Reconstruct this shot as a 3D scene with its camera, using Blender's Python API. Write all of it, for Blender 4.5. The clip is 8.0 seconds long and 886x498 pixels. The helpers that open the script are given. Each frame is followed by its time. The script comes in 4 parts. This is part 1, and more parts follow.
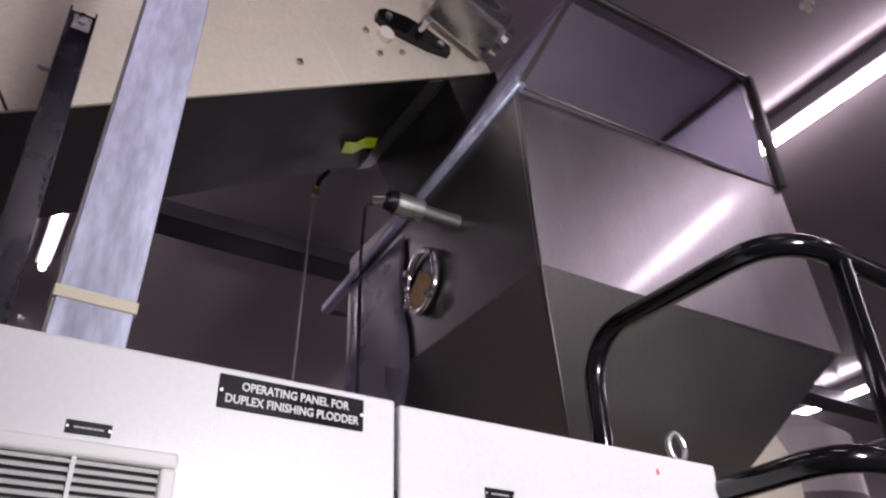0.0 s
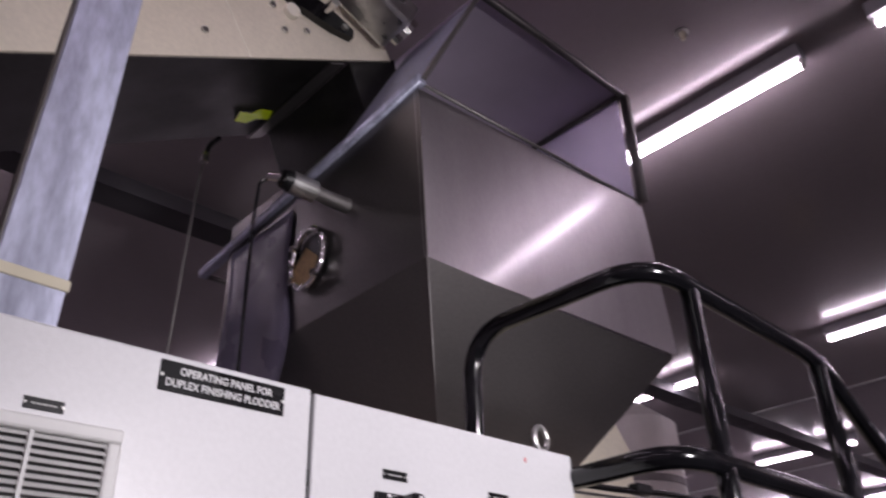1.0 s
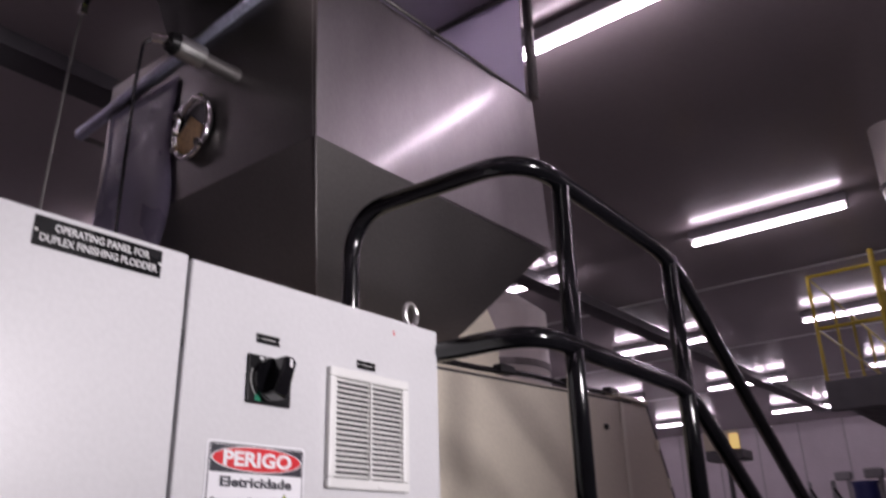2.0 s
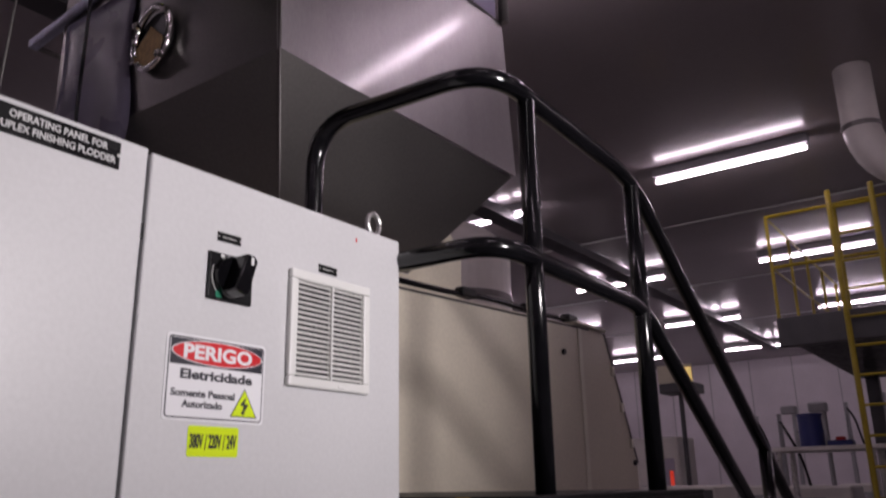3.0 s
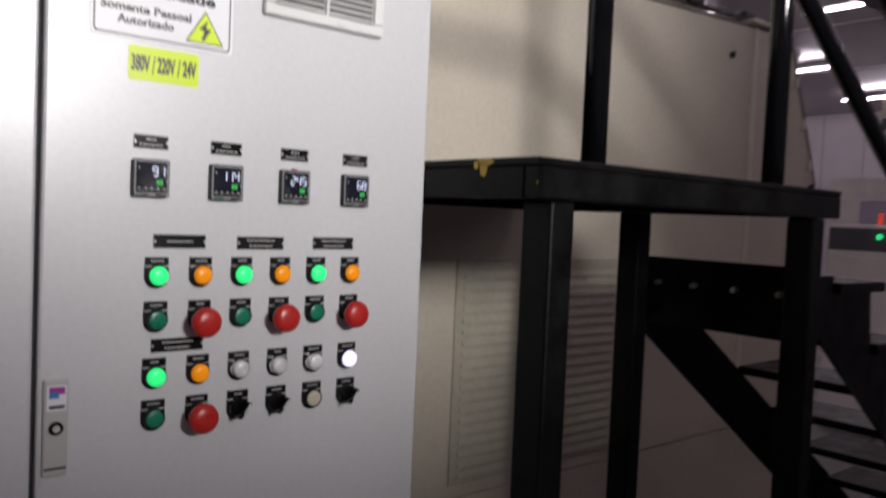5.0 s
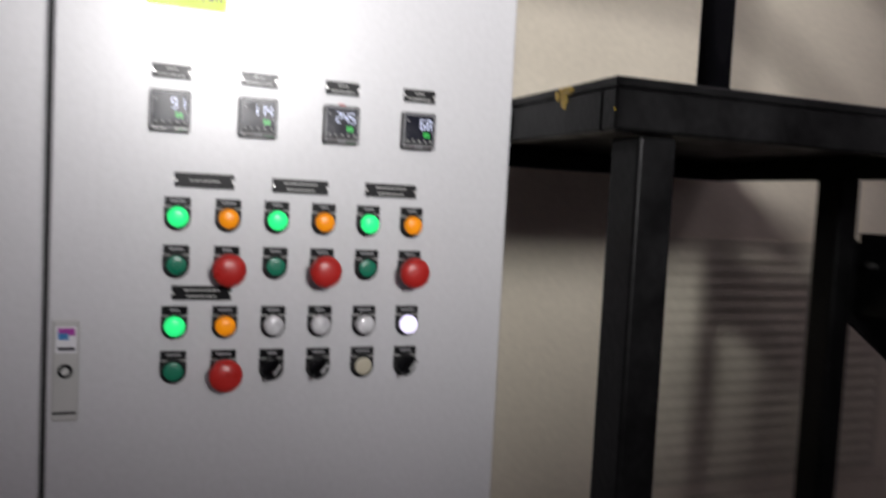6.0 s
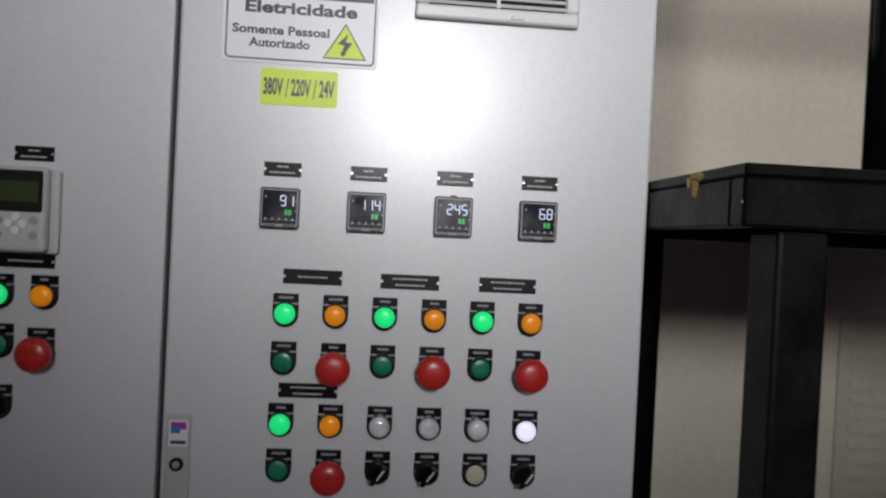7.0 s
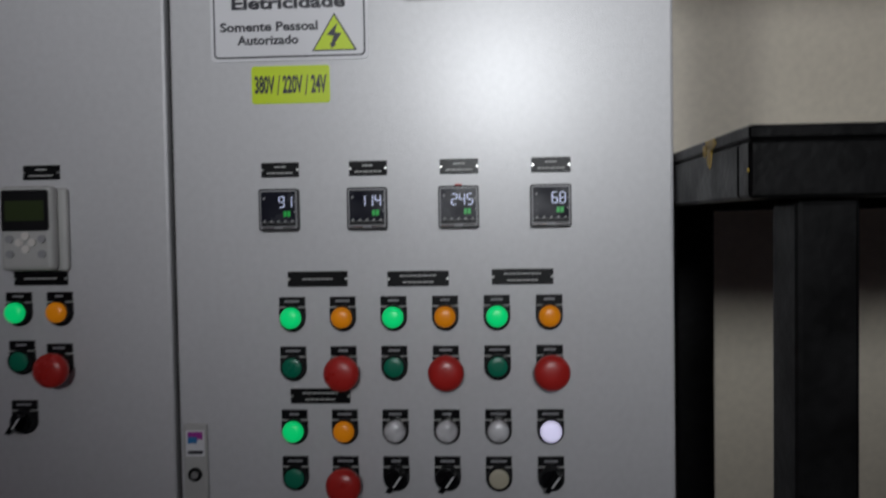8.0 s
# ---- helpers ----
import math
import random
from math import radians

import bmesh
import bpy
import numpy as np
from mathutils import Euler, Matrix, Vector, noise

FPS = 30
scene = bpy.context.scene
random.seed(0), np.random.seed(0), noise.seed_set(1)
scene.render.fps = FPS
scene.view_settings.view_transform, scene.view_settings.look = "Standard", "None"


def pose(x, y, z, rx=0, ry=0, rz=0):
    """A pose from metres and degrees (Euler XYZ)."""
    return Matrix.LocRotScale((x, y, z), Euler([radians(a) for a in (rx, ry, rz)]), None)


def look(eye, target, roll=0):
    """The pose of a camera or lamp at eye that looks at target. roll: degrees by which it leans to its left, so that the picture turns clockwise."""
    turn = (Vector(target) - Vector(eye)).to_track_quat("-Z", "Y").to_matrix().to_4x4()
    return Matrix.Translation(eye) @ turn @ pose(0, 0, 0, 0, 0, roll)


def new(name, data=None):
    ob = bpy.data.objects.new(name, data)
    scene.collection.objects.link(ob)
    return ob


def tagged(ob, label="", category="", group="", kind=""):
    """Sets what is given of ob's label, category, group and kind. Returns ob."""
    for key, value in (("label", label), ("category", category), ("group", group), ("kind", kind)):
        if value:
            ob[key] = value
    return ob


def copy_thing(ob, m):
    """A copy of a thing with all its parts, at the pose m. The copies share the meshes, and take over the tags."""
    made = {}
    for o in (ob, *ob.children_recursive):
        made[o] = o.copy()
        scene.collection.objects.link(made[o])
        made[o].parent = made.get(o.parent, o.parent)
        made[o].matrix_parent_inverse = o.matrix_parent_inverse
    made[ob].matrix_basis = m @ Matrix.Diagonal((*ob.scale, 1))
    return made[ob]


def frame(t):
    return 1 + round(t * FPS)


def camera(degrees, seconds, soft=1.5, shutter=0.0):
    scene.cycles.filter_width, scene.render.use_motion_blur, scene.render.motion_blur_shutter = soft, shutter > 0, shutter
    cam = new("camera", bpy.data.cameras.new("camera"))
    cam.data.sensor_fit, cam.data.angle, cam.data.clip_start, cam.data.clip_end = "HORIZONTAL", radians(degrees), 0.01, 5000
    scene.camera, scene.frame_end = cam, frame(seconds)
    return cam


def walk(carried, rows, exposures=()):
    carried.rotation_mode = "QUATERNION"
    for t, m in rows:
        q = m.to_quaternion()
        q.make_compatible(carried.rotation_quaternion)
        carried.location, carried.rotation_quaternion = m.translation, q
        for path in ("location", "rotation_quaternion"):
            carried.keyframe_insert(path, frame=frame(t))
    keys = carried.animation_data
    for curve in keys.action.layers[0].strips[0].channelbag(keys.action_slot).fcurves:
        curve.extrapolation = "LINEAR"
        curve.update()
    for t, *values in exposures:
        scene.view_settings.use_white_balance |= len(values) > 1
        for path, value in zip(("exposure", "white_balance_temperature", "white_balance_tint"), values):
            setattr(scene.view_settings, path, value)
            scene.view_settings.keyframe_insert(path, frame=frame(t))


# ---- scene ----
cam = camera(58.2, 8.0, soft=2.2, shutter=0.55)
PATH = [
    (0, (-0.485, -0.882, 1.704), (0.424, 0.546, 2.771), -1.8),
    (0.2, (-0.521, -0.89, 1.704), (0.447, 0.517, 2.745), -2.5),
    (0.4, (-0.555, -0.902, 1.704), (0.477, 0.466, 2.737), -3.0),
    (0.5, (-0.572, -0.911, 1.7), (0.488, 0.437, 2.731), -3.1),
    (0.7, (-0.609, -0.937, 1.692), (0.505, 0.373, 2.715), -2.8),
    (1, (-0.644, -0.963, 1.687), (0.557, 0.294, 2.675), -2.1),
    (1.2, (-0.653, -0.988, 1.678), (0.603, 0.24, 2.634), -2.3),
    (1.5, (-0.667, -1.006, 1.667), (0.689, 0.192, 2.521), -2.0),
    (2, (-0.667, -1.009, 1.655), (0.804, 0.137, 2.377), -1.6),
    (2.1, (-0.668, -1.003, 1.654), (0.824, 0.134, 2.349), -1.3),
    (3.3, (-0.641, -1.009, 1.592), (0.93, 0.125, 2.089), -0.0),
    (3.5, (-0.608, -1.048, 1.592), (0.935, 0.154, 2.011), 1.0),
    (4, (-0.49, -1.105, 1.559), (0.969, 0.227, 1.875), 1.2),
    (4.3, (-0.416, -1.133, 1.528), (0.987, 0.278, 1.728), 1.8),
    (4.5, (-0.382, -1.122, 1.517), (1.015, 0.305, 1.629), 2.1),
    (4.7, (-0.333, -1.102, 1.506), (1.025, 0.366, 1.529), 2.2),
    (5.8, (0.016, -1.015, 1.434), (0.939, 0.746, 1.222), 3.4),
    (6, (0.088, -1.048, 1.427), (0.823, 0.808, 1.306), 2.9),
    (6.3, (0.156, -1.07, 1.46), (0.653, 0.867, 1.39), 3.5),
    (6.5, (0.185, -1.071, 1.483), (0.579, 0.888, 1.405), 3.9),
    (6.8, (0.224, -1.041, 1.487), (0.479, 0.942, 1.436), 3.5),
    (7, (0.249, -1.004, 1.491), (0.423, 0.988, 1.468), 2.8),
    (7.5, (0.307, -0.949, 1.523), (0.415, 1.048, 1.478), 1.1),
    (7.8, (0.351, -0.949, 1.513), (0.332, 1.05, 1.468), -0.2),
    (8, (0.383, -0.949, 1.501), (0.266, 1.047, 1.437), -0.9),
]
EXPOSURES = [(0.0, 0.42, 6500, 18), (0.5, 0.2, 6500, 18), (1.0, 0.06, 6500, 20), (2.1, -0.07, 6600, 20), (3.4, -0.32, 6750, 17), (4.0, -0.28, 6750, 15), (4.6, -0.06, 6700, 12), (6.0, 0.07, 6570, 10), (6.5, -0.28, 6500, 9), (7.0, -0.57, 6400, 8), (7.5, -0.8, 6350, 8), (8.0, -1.12, 6250, 7)]
walk(cam, [(t, look(eye, to, roll)) for t, eye, to, roll in PATH], EXPOSURES)


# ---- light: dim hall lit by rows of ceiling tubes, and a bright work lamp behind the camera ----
world = bpy.data.worlds.new("hall_world")
scene.world = world
world.use_nodes = True
world.node_tree.nodes["Background"].inputs["Color"].default_value = (0.55, 0.5, 0.62, 1)
world.node_tree.nodes["Background"].inputs["Strength"].default_value = 0.006
TUBE_POWER = 27.0
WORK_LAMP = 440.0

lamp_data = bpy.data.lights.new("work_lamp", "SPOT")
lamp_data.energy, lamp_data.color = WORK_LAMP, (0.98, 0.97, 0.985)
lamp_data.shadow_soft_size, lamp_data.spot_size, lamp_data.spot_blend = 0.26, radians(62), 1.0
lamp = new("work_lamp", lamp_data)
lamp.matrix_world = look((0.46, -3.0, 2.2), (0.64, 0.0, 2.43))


# ---- materials ----
def material(name, color, rough=0.5, metal=0.0, vary=0.12, scale=6.0, grain=0.0, grain_scale=120.0, bump=0.0, bump_scale=200.0,
             stretch=(1, 1, 1), rough_vary=0.1, coat=0.0, coat_rough=0.1, specular=0.5):
    """A surface with slow stains, fine grain and a little relief, in metres of the object's own space."""
    m = bpy.data.materials.new(name)
    m.use_nodes = True
    nt = m.node_tree
    n, l = nt.nodes, nt.links
    b = n["Principled BSDF"]
    b.inputs["Metallic"].default_value = metal
    b.inputs["Coat Weight"].default_value = coat
    b.inputs["Coat Roughness"].default_value = coat_rough
    b.inputs["Specular IOR Level"].default_value = specular
    geo = n.new("ShaderNodeNewGeometry")
    mp = n.new("ShaderNodeMapping")
    mp.inputs["Scale"].default_value = stretch
    l.new(geo.outputs["Position"], mp.inputs["Vector"])
    slow = n.new("ShaderNodeTexNoise")
    slow.inputs["Scale"].default_value, slow.inputs["Detail"].default_value = scale, 6
    fine = n.new("ShaderNodeTexNoise")
    fine.inputs["Scale"].default_value, fine.inputs["Detail"].default_value = grain_scale, 3
    for t in (slow, fine):
        l.new(mp.outputs["Vector"], t.inputs["Vector"])
    ramp = n.new("ShaderNodeMapRange")
    ramp.inputs["From Min"].default_value, ramp.inputs["From Max"].default_value = 0.3, 0.7
    ramp.inputs["To Min"].default_value, ramp.inputs["To Max"].default_value = 1 - vary, 1 + vary
    l.new(slow.outputs["Fac"], ramp.inputs["Value"])
    ramp2 = n.new("ShaderNodeMapRange")
    ramp2.inputs["From Min"].default_value, ramp2.inputs["From Max"].default_value = 0.3, 0.7
    ramp2.inputs["To Min"].default_value, ramp2.inputs["To Max"].default_value = 1 - grain, 1 + grain
    l.new(fine.outputs["Fac"], ramp2.inputs["Value"])
    mul = n.new("ShaderNodeMath")
    mul.operation = "MULTIPLY"
    l.new(ramp.outputs["Result"], mul.inputs[0])
    l.new(ramp2.outputs["Result"], mul.inputs[1])
    vm = n.new("ShaderNodeVectorMath")
    vm.operation = "SCALE"
    vm.inputs[0].default_value = color
    l.new(mul.outputs["Value"], vm.inputs["Scale"])
    l.new(vm.outputs["Vector"], b.inputs["Base Color"])
    rr = n.new("ShaderNodeMapRange")
    rr.inputs["From Min"].default_value, rr.inputs["From Max"].default_value = 0.3, 0.7
    rr.inputs["To Min"].default_value, rr.inputs["To Max"].default_value = max(0.03, rough - rough_vary), min(1, rough + rough_vary)
    l.new(slow.outputs["Fac"], rr.inputs["Value"])
    l.new(rr.outputs["Result"], b.inputs["Roughness"])
    if bump:
        bt = n.new("ShaderNodeTexNoise")
        bt.inputs["Scale"].default_value, bt.inputs["Detail"].default_value = bump_scale, 2
        l.new(mp.outputs["Vector"], bt.inputs["Vector"])
        bp = n.new("ShaderNodeBump")
        bp.inputs["Strength"].default_value, bp.inputs["Distance"].default_value = bump, 0.002
        l.new(bt.outputs["Fac"], bp.inputs["Height"])
        l.new(bp.outputs["Normal"], b.inputs["Normal"])
    return m


def glow(name, color, strength, base=None, rough=0.3):
    m = bpy.data.materials.new(name)
    m.use_nodes = True
    b = m.node_tree.nodes["Principled BSDF"]
    b.inputs["Base Color"].default_value = (*(base or color), 1)
    b.inputs["Roughness"].default_value = rough
    b.inputs["Emission Color"].default_value = (*color, 1)
    b.inputs["Emission Strength"].default_value = strength
    return m


M_CABINET = material("grey_white_powder_coat", (0.60, 0.60, 0.61), 0.38, vary=0.03, scale=3, grain=0.03, bump=0.14, bump_scale=420, rough_vary=0.015, coat=0.5, coat_rough=0.26, specular=0.85)
M_GAP = material("dark_rubber", (0.03, 0.03, 0.03), 0.8)
M_STEEL = material("brushed_stainless_steel", (0.42, 0.40, 0.41), 0.42, 1.0, vary=0.08, scale=2.5, grain=0.06, grain_scale=70, bump=0.10, bump_scale=130, stretch=(3, 3, 0.5), rough_vary=0.05, coat=0.9, coat_rough=0.13)
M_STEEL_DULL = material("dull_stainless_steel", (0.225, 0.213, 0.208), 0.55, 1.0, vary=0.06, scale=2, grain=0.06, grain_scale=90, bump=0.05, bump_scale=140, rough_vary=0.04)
# stainless steel darkened in its colour for the hopper's shaded left side
M_STEEL_SHADED = material("shaded_stainless_steel", (0.15, 0.142, 0.14), 0.33, 1.0, vary=0.1, scale=2, grain=0.06, grain_scale=80, bump=0.05, bump_scale=120, rough_vary=0.05)
M_CHROME = material("polished_steel", (0.75, 0.74, 0.72), 0.12, 1.0, vary=0.05, rough_vary=0.05)
M_ZINC = material("zinc_plated_steel", (0.62, 0.62, 0.60), 0.35, 1.0, vary=0.15, scale=20)
M_ALU = material("scratched_aluminium_sheet", (0.40, 0.42, 0.53), 0.42, 0.5, vary=0.22, scale=9, grain=0.16, grain_scale=55, bump=0.2, bump_scale=60, stretch=(1.6, 1.6, 0.45), rough_vary=0.14)
M_BLACK = material("black_gloss_enamel", (0.004, 0.004, 0.005), 0.15, vary=0.3, scale=12, bump=0.08, bump_scale=120, rough_vary=0.08)
M_BLACK_WORN = material("worn_black_paint", (0.0042, 0.0042, 0.0044), 0.42, vary=0.5, scale=14, grain=0.4, grain_scale=90, bump=0.25, bump_scale=90, specular=0.14)
M_POST = material("violet_black_enamel", (0.007, 0.006, 0.016), 0.24, vary=0.3, scale=12, bump=0.08, bump_scale=120)
M_YELLOW = material("chipped_yellow_paint", (0.55, 0.36, 0.03), 0.5, vary=0.2, scale=30)
M_CREAM = material("cream_machine_enamel", (0.70, 0.64, 0.52), 0.42, vary=0.06, scale=2.5, grain=0.05, grain_scale=60, bump=0.08, bump_scale=150)
M_LOUVRE = material("dusty_beige_enamel", (0.56, 0.525, 0.42), 0.5, vary=0.1, scale=4, grain=0.06, grain_scale=60)
M_CREAM_TRIM = material("cream_sealant", (0.80, 0.76, 0.64), 0.5, vary=0.08)
# conveyor underside, far panel and chute: shade put into the colour; also a joint
M_CONVEYOR_DARK = material("conveyor_shade_and_joint", (0.022, 0.021, 0.020), 0.55, 0.3, vary=0.3, scale=5, grain=0.2, grain_scale=40)
M_BEAM = material("dark_grey_channel", (0.07, 0.07, 0.075), 0.5, vary=0.15)
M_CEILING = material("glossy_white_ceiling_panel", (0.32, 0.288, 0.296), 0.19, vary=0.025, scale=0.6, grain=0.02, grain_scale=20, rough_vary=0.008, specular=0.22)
M_WALL = material("pale_wall_panel", (0.62, 0.57, 0.61), 0.4, vary=0.06, scale=1.5, grain=0.04, grain_scale=20)
M_FLOOR = material("grey_epoxy_floor", (0.15, 0.145, 0.15), 0.35, vary=0.2, scale=2, grain=0.1, grain_scale=40, bump=0.1)
M_GREY = material("grey_equipment_paint", (0.30, 0.30, 0.31), 0.45, vary=0.1, scale=5)
M_PALE = material("off_white_equipment_paint", (0.70, 0.67, 0.63), 0.4, vary=0.08, scale=5)
M_DARK = material("charcoal_plastic", (0.010, 0.010, 0.011), 0.35, vary=0.2, specular=0.2)
M_PLATE = material("engraved_black_laminate", (0.007, 0.007, 0.008), 0.3, vary=0.2, specular=0.2)
M_SCREEN = material("blue_black_display_glass", (0.012, 0.013, 0.022), 0.22, vary=0.15, scale=40, specular=0.35)
M_WHITE = material("white_engraving", (0.72, 0.72, 0.72), 0.5, vary=0.03)
M_VENT = material("light_grey_plastic", (0.50, 0.50, 0.48), 0.45, vary=0.04)
M_GRILLE = material("off_white_grille_plastic", (0.70, 0.70, 0.68), 0.42, vary=0.03)
M_VENT_DARK = material("dusty_filter_mat", (0.06, 0.06, 0.06), 0.9, vary=0.3, scale=60)
M_RED = material("red_mushroom_plastic", (0.48, 0.022, 0.018), 0.32, vary=0.08, scale=30)
M_GREEN_DARK = material("unlit_green_plastic", (0.005, 0.19, 0.105), 0.35, vary=0.08, scale=30)
M_CLEAR = material("clear_lens_plastic", (0.72, 0.72, 0.73), 0.15, 0.1, vary=0.25, scale=70)
M_IVORY = material("ivory_plastic", (0.52, 0.48, 0.36), 0.4, vary=0.05)
M_GREEN_LIT = glow("lit_green_lens", (0.02, 0.85, 0.22), 0.75)
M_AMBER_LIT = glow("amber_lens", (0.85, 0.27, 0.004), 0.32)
M_WHITE_LIT = glow("lit_white_lens", (0.80, 0.75, 1.0), 1.1)
M_DIGIT = glow("white_display_digits", (0.70, 0.75, 1.0), 1.0)
M_DIGIT_GREEN = glow("green_display_digits", (0.02, 0.45, 0.06), 0.35)
M_TUBE = glow("fluorescent_tube_glass", (1.0, 0.87, 1.0), TUBE_POWER)
M_SIGN_RED = material("sign_red_vinyl", (0.62, 0.02, 0.025), 0.35, vary=0.04)
M_SIGN_WHITE = material("sign_white_vinyl", (0.78, 0.78, 0.80), 0.35, vary=0.02)
M_SIGN_BLACK = material("sign_black_ink", (0.02, 0.02, 0.03), 0.4, vary=0.05)
M_SIGN_YELLOW = material("fluorescent_yellow_vinyl", (0.62, 0.80, 0.0), 0.4, vary=0.03)
M_LCD = material("dim_green_display", (0.03, 0.045, 0.014), 0.25)
M_BLUE = material("blue_plastic", (0.02, 0.03, 0.16), 0.4, vary=0.1)
M_SOAP = material("tan_soap_pellets", (0.50, 0.34, 0.16), 0.7, vary=0.25, scale=60, bump=0.6, bump_scale=80)
M_FILM = material("clear_plastic_film", (0.30, 0.27, 0.38), 0.30, 0.0, vary=0.15, scale=5)
M_FROST = material("frosted_plastic_sheet", (0.76, 0.71, 0.88), 0.5, vary=0.02, scale=2)
M_FROST.node_tree.nodes["Principled BSDF"].inputs["Transmission Weight"].default_value = 0.5
M_MILKY = material("milky_plastic_sheet", (0.86, 0.76, 0.92), 0.45, vary=0.06, scale=3)
M_YELLOW_RAIL = material("yellow_railing_paint", (0.36, 0.27, 0.015), 0.45, vary=0.12)
M_STICK_A = material("magenta_sticker", (0.40, 0.04, 0.35), 0.4)
M_STICK_B = material("blue_sticker", (0.04, 0.22, 0.50), 0.4)
M_LIT_PANEL = glow("lit_yellow_window", (1.0, 0.72, 0.25), 0.55)
M_LED_RED = glow("red_indicator", (0.8, 0.06, 0.03), 0.5)
M_LED_GREEN = glow("green_indicator", (0.02, 0.8, 0.25), 0.8)


# ---- mesh helpers ----
def box(bm, x0, x1, y0, y1, z0, z1, bevel=0.0, seg=1):
    made = bmesh.ops.create_cube(bm, size=1, matrix=Matrix.Translation(((x0 + x1) / 2, (y0 + y1) / 2, (z0 + z1) / 2)) @ Matrix.Diagonal((x1 - x0, y1 - y0, z1 - z0, 1)))
    if bevel:
        edges = {e for v in made["verts"] for e in v.link_edges}
        bmesh.ops.bevel(bm, geom=list(edges), offset=bevel, segments=seg, profile=0.5, affect="EDGES")
    return bm


def cyl(bm, p, q, r, r2=None, seg=20, caps=True):
    p, q = Vector(p), Vector(q)
    m = Matrix.Translation((p + q) / 2) @ (q - p).to_track_quat("Z", "Y").to_matrix().to_4x4()
    bmesh.ops.create_cone(bm, cap_ends=caps, segments=seg, radius1=r, radius2=r if r2 is None else r2, depth=(q - p).length, matrix=m)
    return bm


def rounded(points, radius, steps=7):
    """A polyline with its inner corners turned into arcs."""
    pts = [Vector(p) for p in points]
    out = [pts[0]]
    for a, b, c in zip(pts, pts[1:], pts[2:]):
        u, v = (a - b).normalized(), (c - b).normalized()
        d = min(radius, (a - b).length * 0.49, (c - b).length * 0.49)
        for k in range(steps + 1):
            s = k / steps
            out.append((1 - s) ** 2 * (b + u * d) + 2 * s * (1 - s) * b + s * s * (b + v * d))
    return out + [pts[-1]]


def pipe(bm, pts, r, seg=14):
    pts = [Vector(p) for p in pts]
    rings, side = [], None
    for i, p in enumerate(pts):
        d = (pts[min(i + 1, len(pts) - 1)] - pts[max(i - 1, 0)]).normalized()
        if side is None:
            side = d.orthogonal().normalized()
        side = (side - d * side.dot(d)).normalized()
        up = d.cross(side)
        rings.append([bm.verts.new(p + r * (math.cos(a) * side + math.sin(a) * up)) for a in (2 * math.pi * k / seg for k in range(seg))])
    for a, b in zip(rings, rings[1:]):
        for k in range(seg):
            bm.faces.new((a[k], a[(k + 1) % seg], b[(k + 1) % seg], b[k])).smooth = True
    bm.faces.new(rings[0][::-1])
    bm.faces.new(rings[-1])
    return bm


def prism(bm, outline, axis, a, b):
    """A flat outline of (u, v) pulled from a to b along an axis: x (u=y, v=z), y (u=x, v=z) or z (u=x, v=y)."""
    def put(u, v, w):
        return {"x": (w, u, v), "y": (u, w, v), "z": (u, v, w)}[axis]
    low = [bm.verts.new(put(u, v, a)) for u, v in outline]
    high = [bm.verts.new(put(u, v, b)) for u, v in outline]
    n = len(outline)
    bm.faces.new(low[::-1])
    bm.faces.new(high)
    for k in range(n):
        bm.faces.new((low[k], low[(k + 1) % n], high[(k + 1) % n], high[k]))
    bmesh.ops.recalc_face_normals(bm, faces=bm.faces)
    return bm


def sheet(bm, corners, thick):
    """A plate of that thickness whose outer face has these corners; it thickens against the normal."""
    c = [Vector(p) for p in corners]
    n = (c[1] - c[0]).cross(c[2] - c[0]).normalized() * thick
    top = [bm.verts.new(p) for p in c]
    low = [bm.verts.new(p - n) for p in c]
    k = len(c)
    bm.faces.new(top)
    bm.faces.new(low[::-1])
    for i in range(k):
        bm.faces.new((top[i], low[i], low[(i + 1) % k], top[(i + 1) % k]))
    bmesh.ops.recalc_face_normals(bm, faces=bm.faces)
    return bm


def mesh_of(name, bm, mat, smooth=False):
    me = bpy.data.meshes.new(name)
    bm.to_mesh(me)
    bm.free()
    me.materials.append(mat)
    if smooth:
        for p in me.polygons:
            p.use_smooth = True
    return me


def part(name, bm, mat, parent, label="", smooth=False):
    ob = new(name, mesh_of(name, bm, mat, smooth))
    ob.parent = parent
    return tagged(ob, label)


def thing(name, label, category, group="", at=(0, 0, 0)):
    ob = new(name)
    ob.location = at
    ob.empty_display_size = 0.05
    return tagged(ob, label, category, group)


def single(name, bm, mat, label, category="", kind="", group="", smooth=False):
    return tagged(new(name, mesh_of(name, bm, mat, smooth)), label, category, group, kind)


def B():
    return bmesh.new()


def letters(name, text, size, at, mat, parent, squeeze=1.0, label="", bold=0.0):
    """Words standing upright on a panel that faces -y, centred at that place."""
    cu = bpy.data.curves.new(name, "FONT")
    cu.body, cu.size, cu.align_x, cu.align_y, cu.extrude, cu.offset = text, size, "CENTER", "CENTER", 0.0004, bold
    cu.resolution_u = 3
    tmp = new(name + "_tmp", cu)
    me = bpy.data.meshes.new_from_object(tmp.evaluated_get(bpy.context.evaluated_depsgraph_get()))
    bpy.data.objects.remove(tmp)
    me.transform(Matrix.Translation(at) @ Matrix.Rotation(math.pi / 2, 4, "X") @ Matrix.Diagonal((squeeze, 1, 1, 1)))
    me.materials.clear()
    me.materials.append(mat)
    ob = new(name, me)
    ob.parent = parent
    return tagged(ob, label)


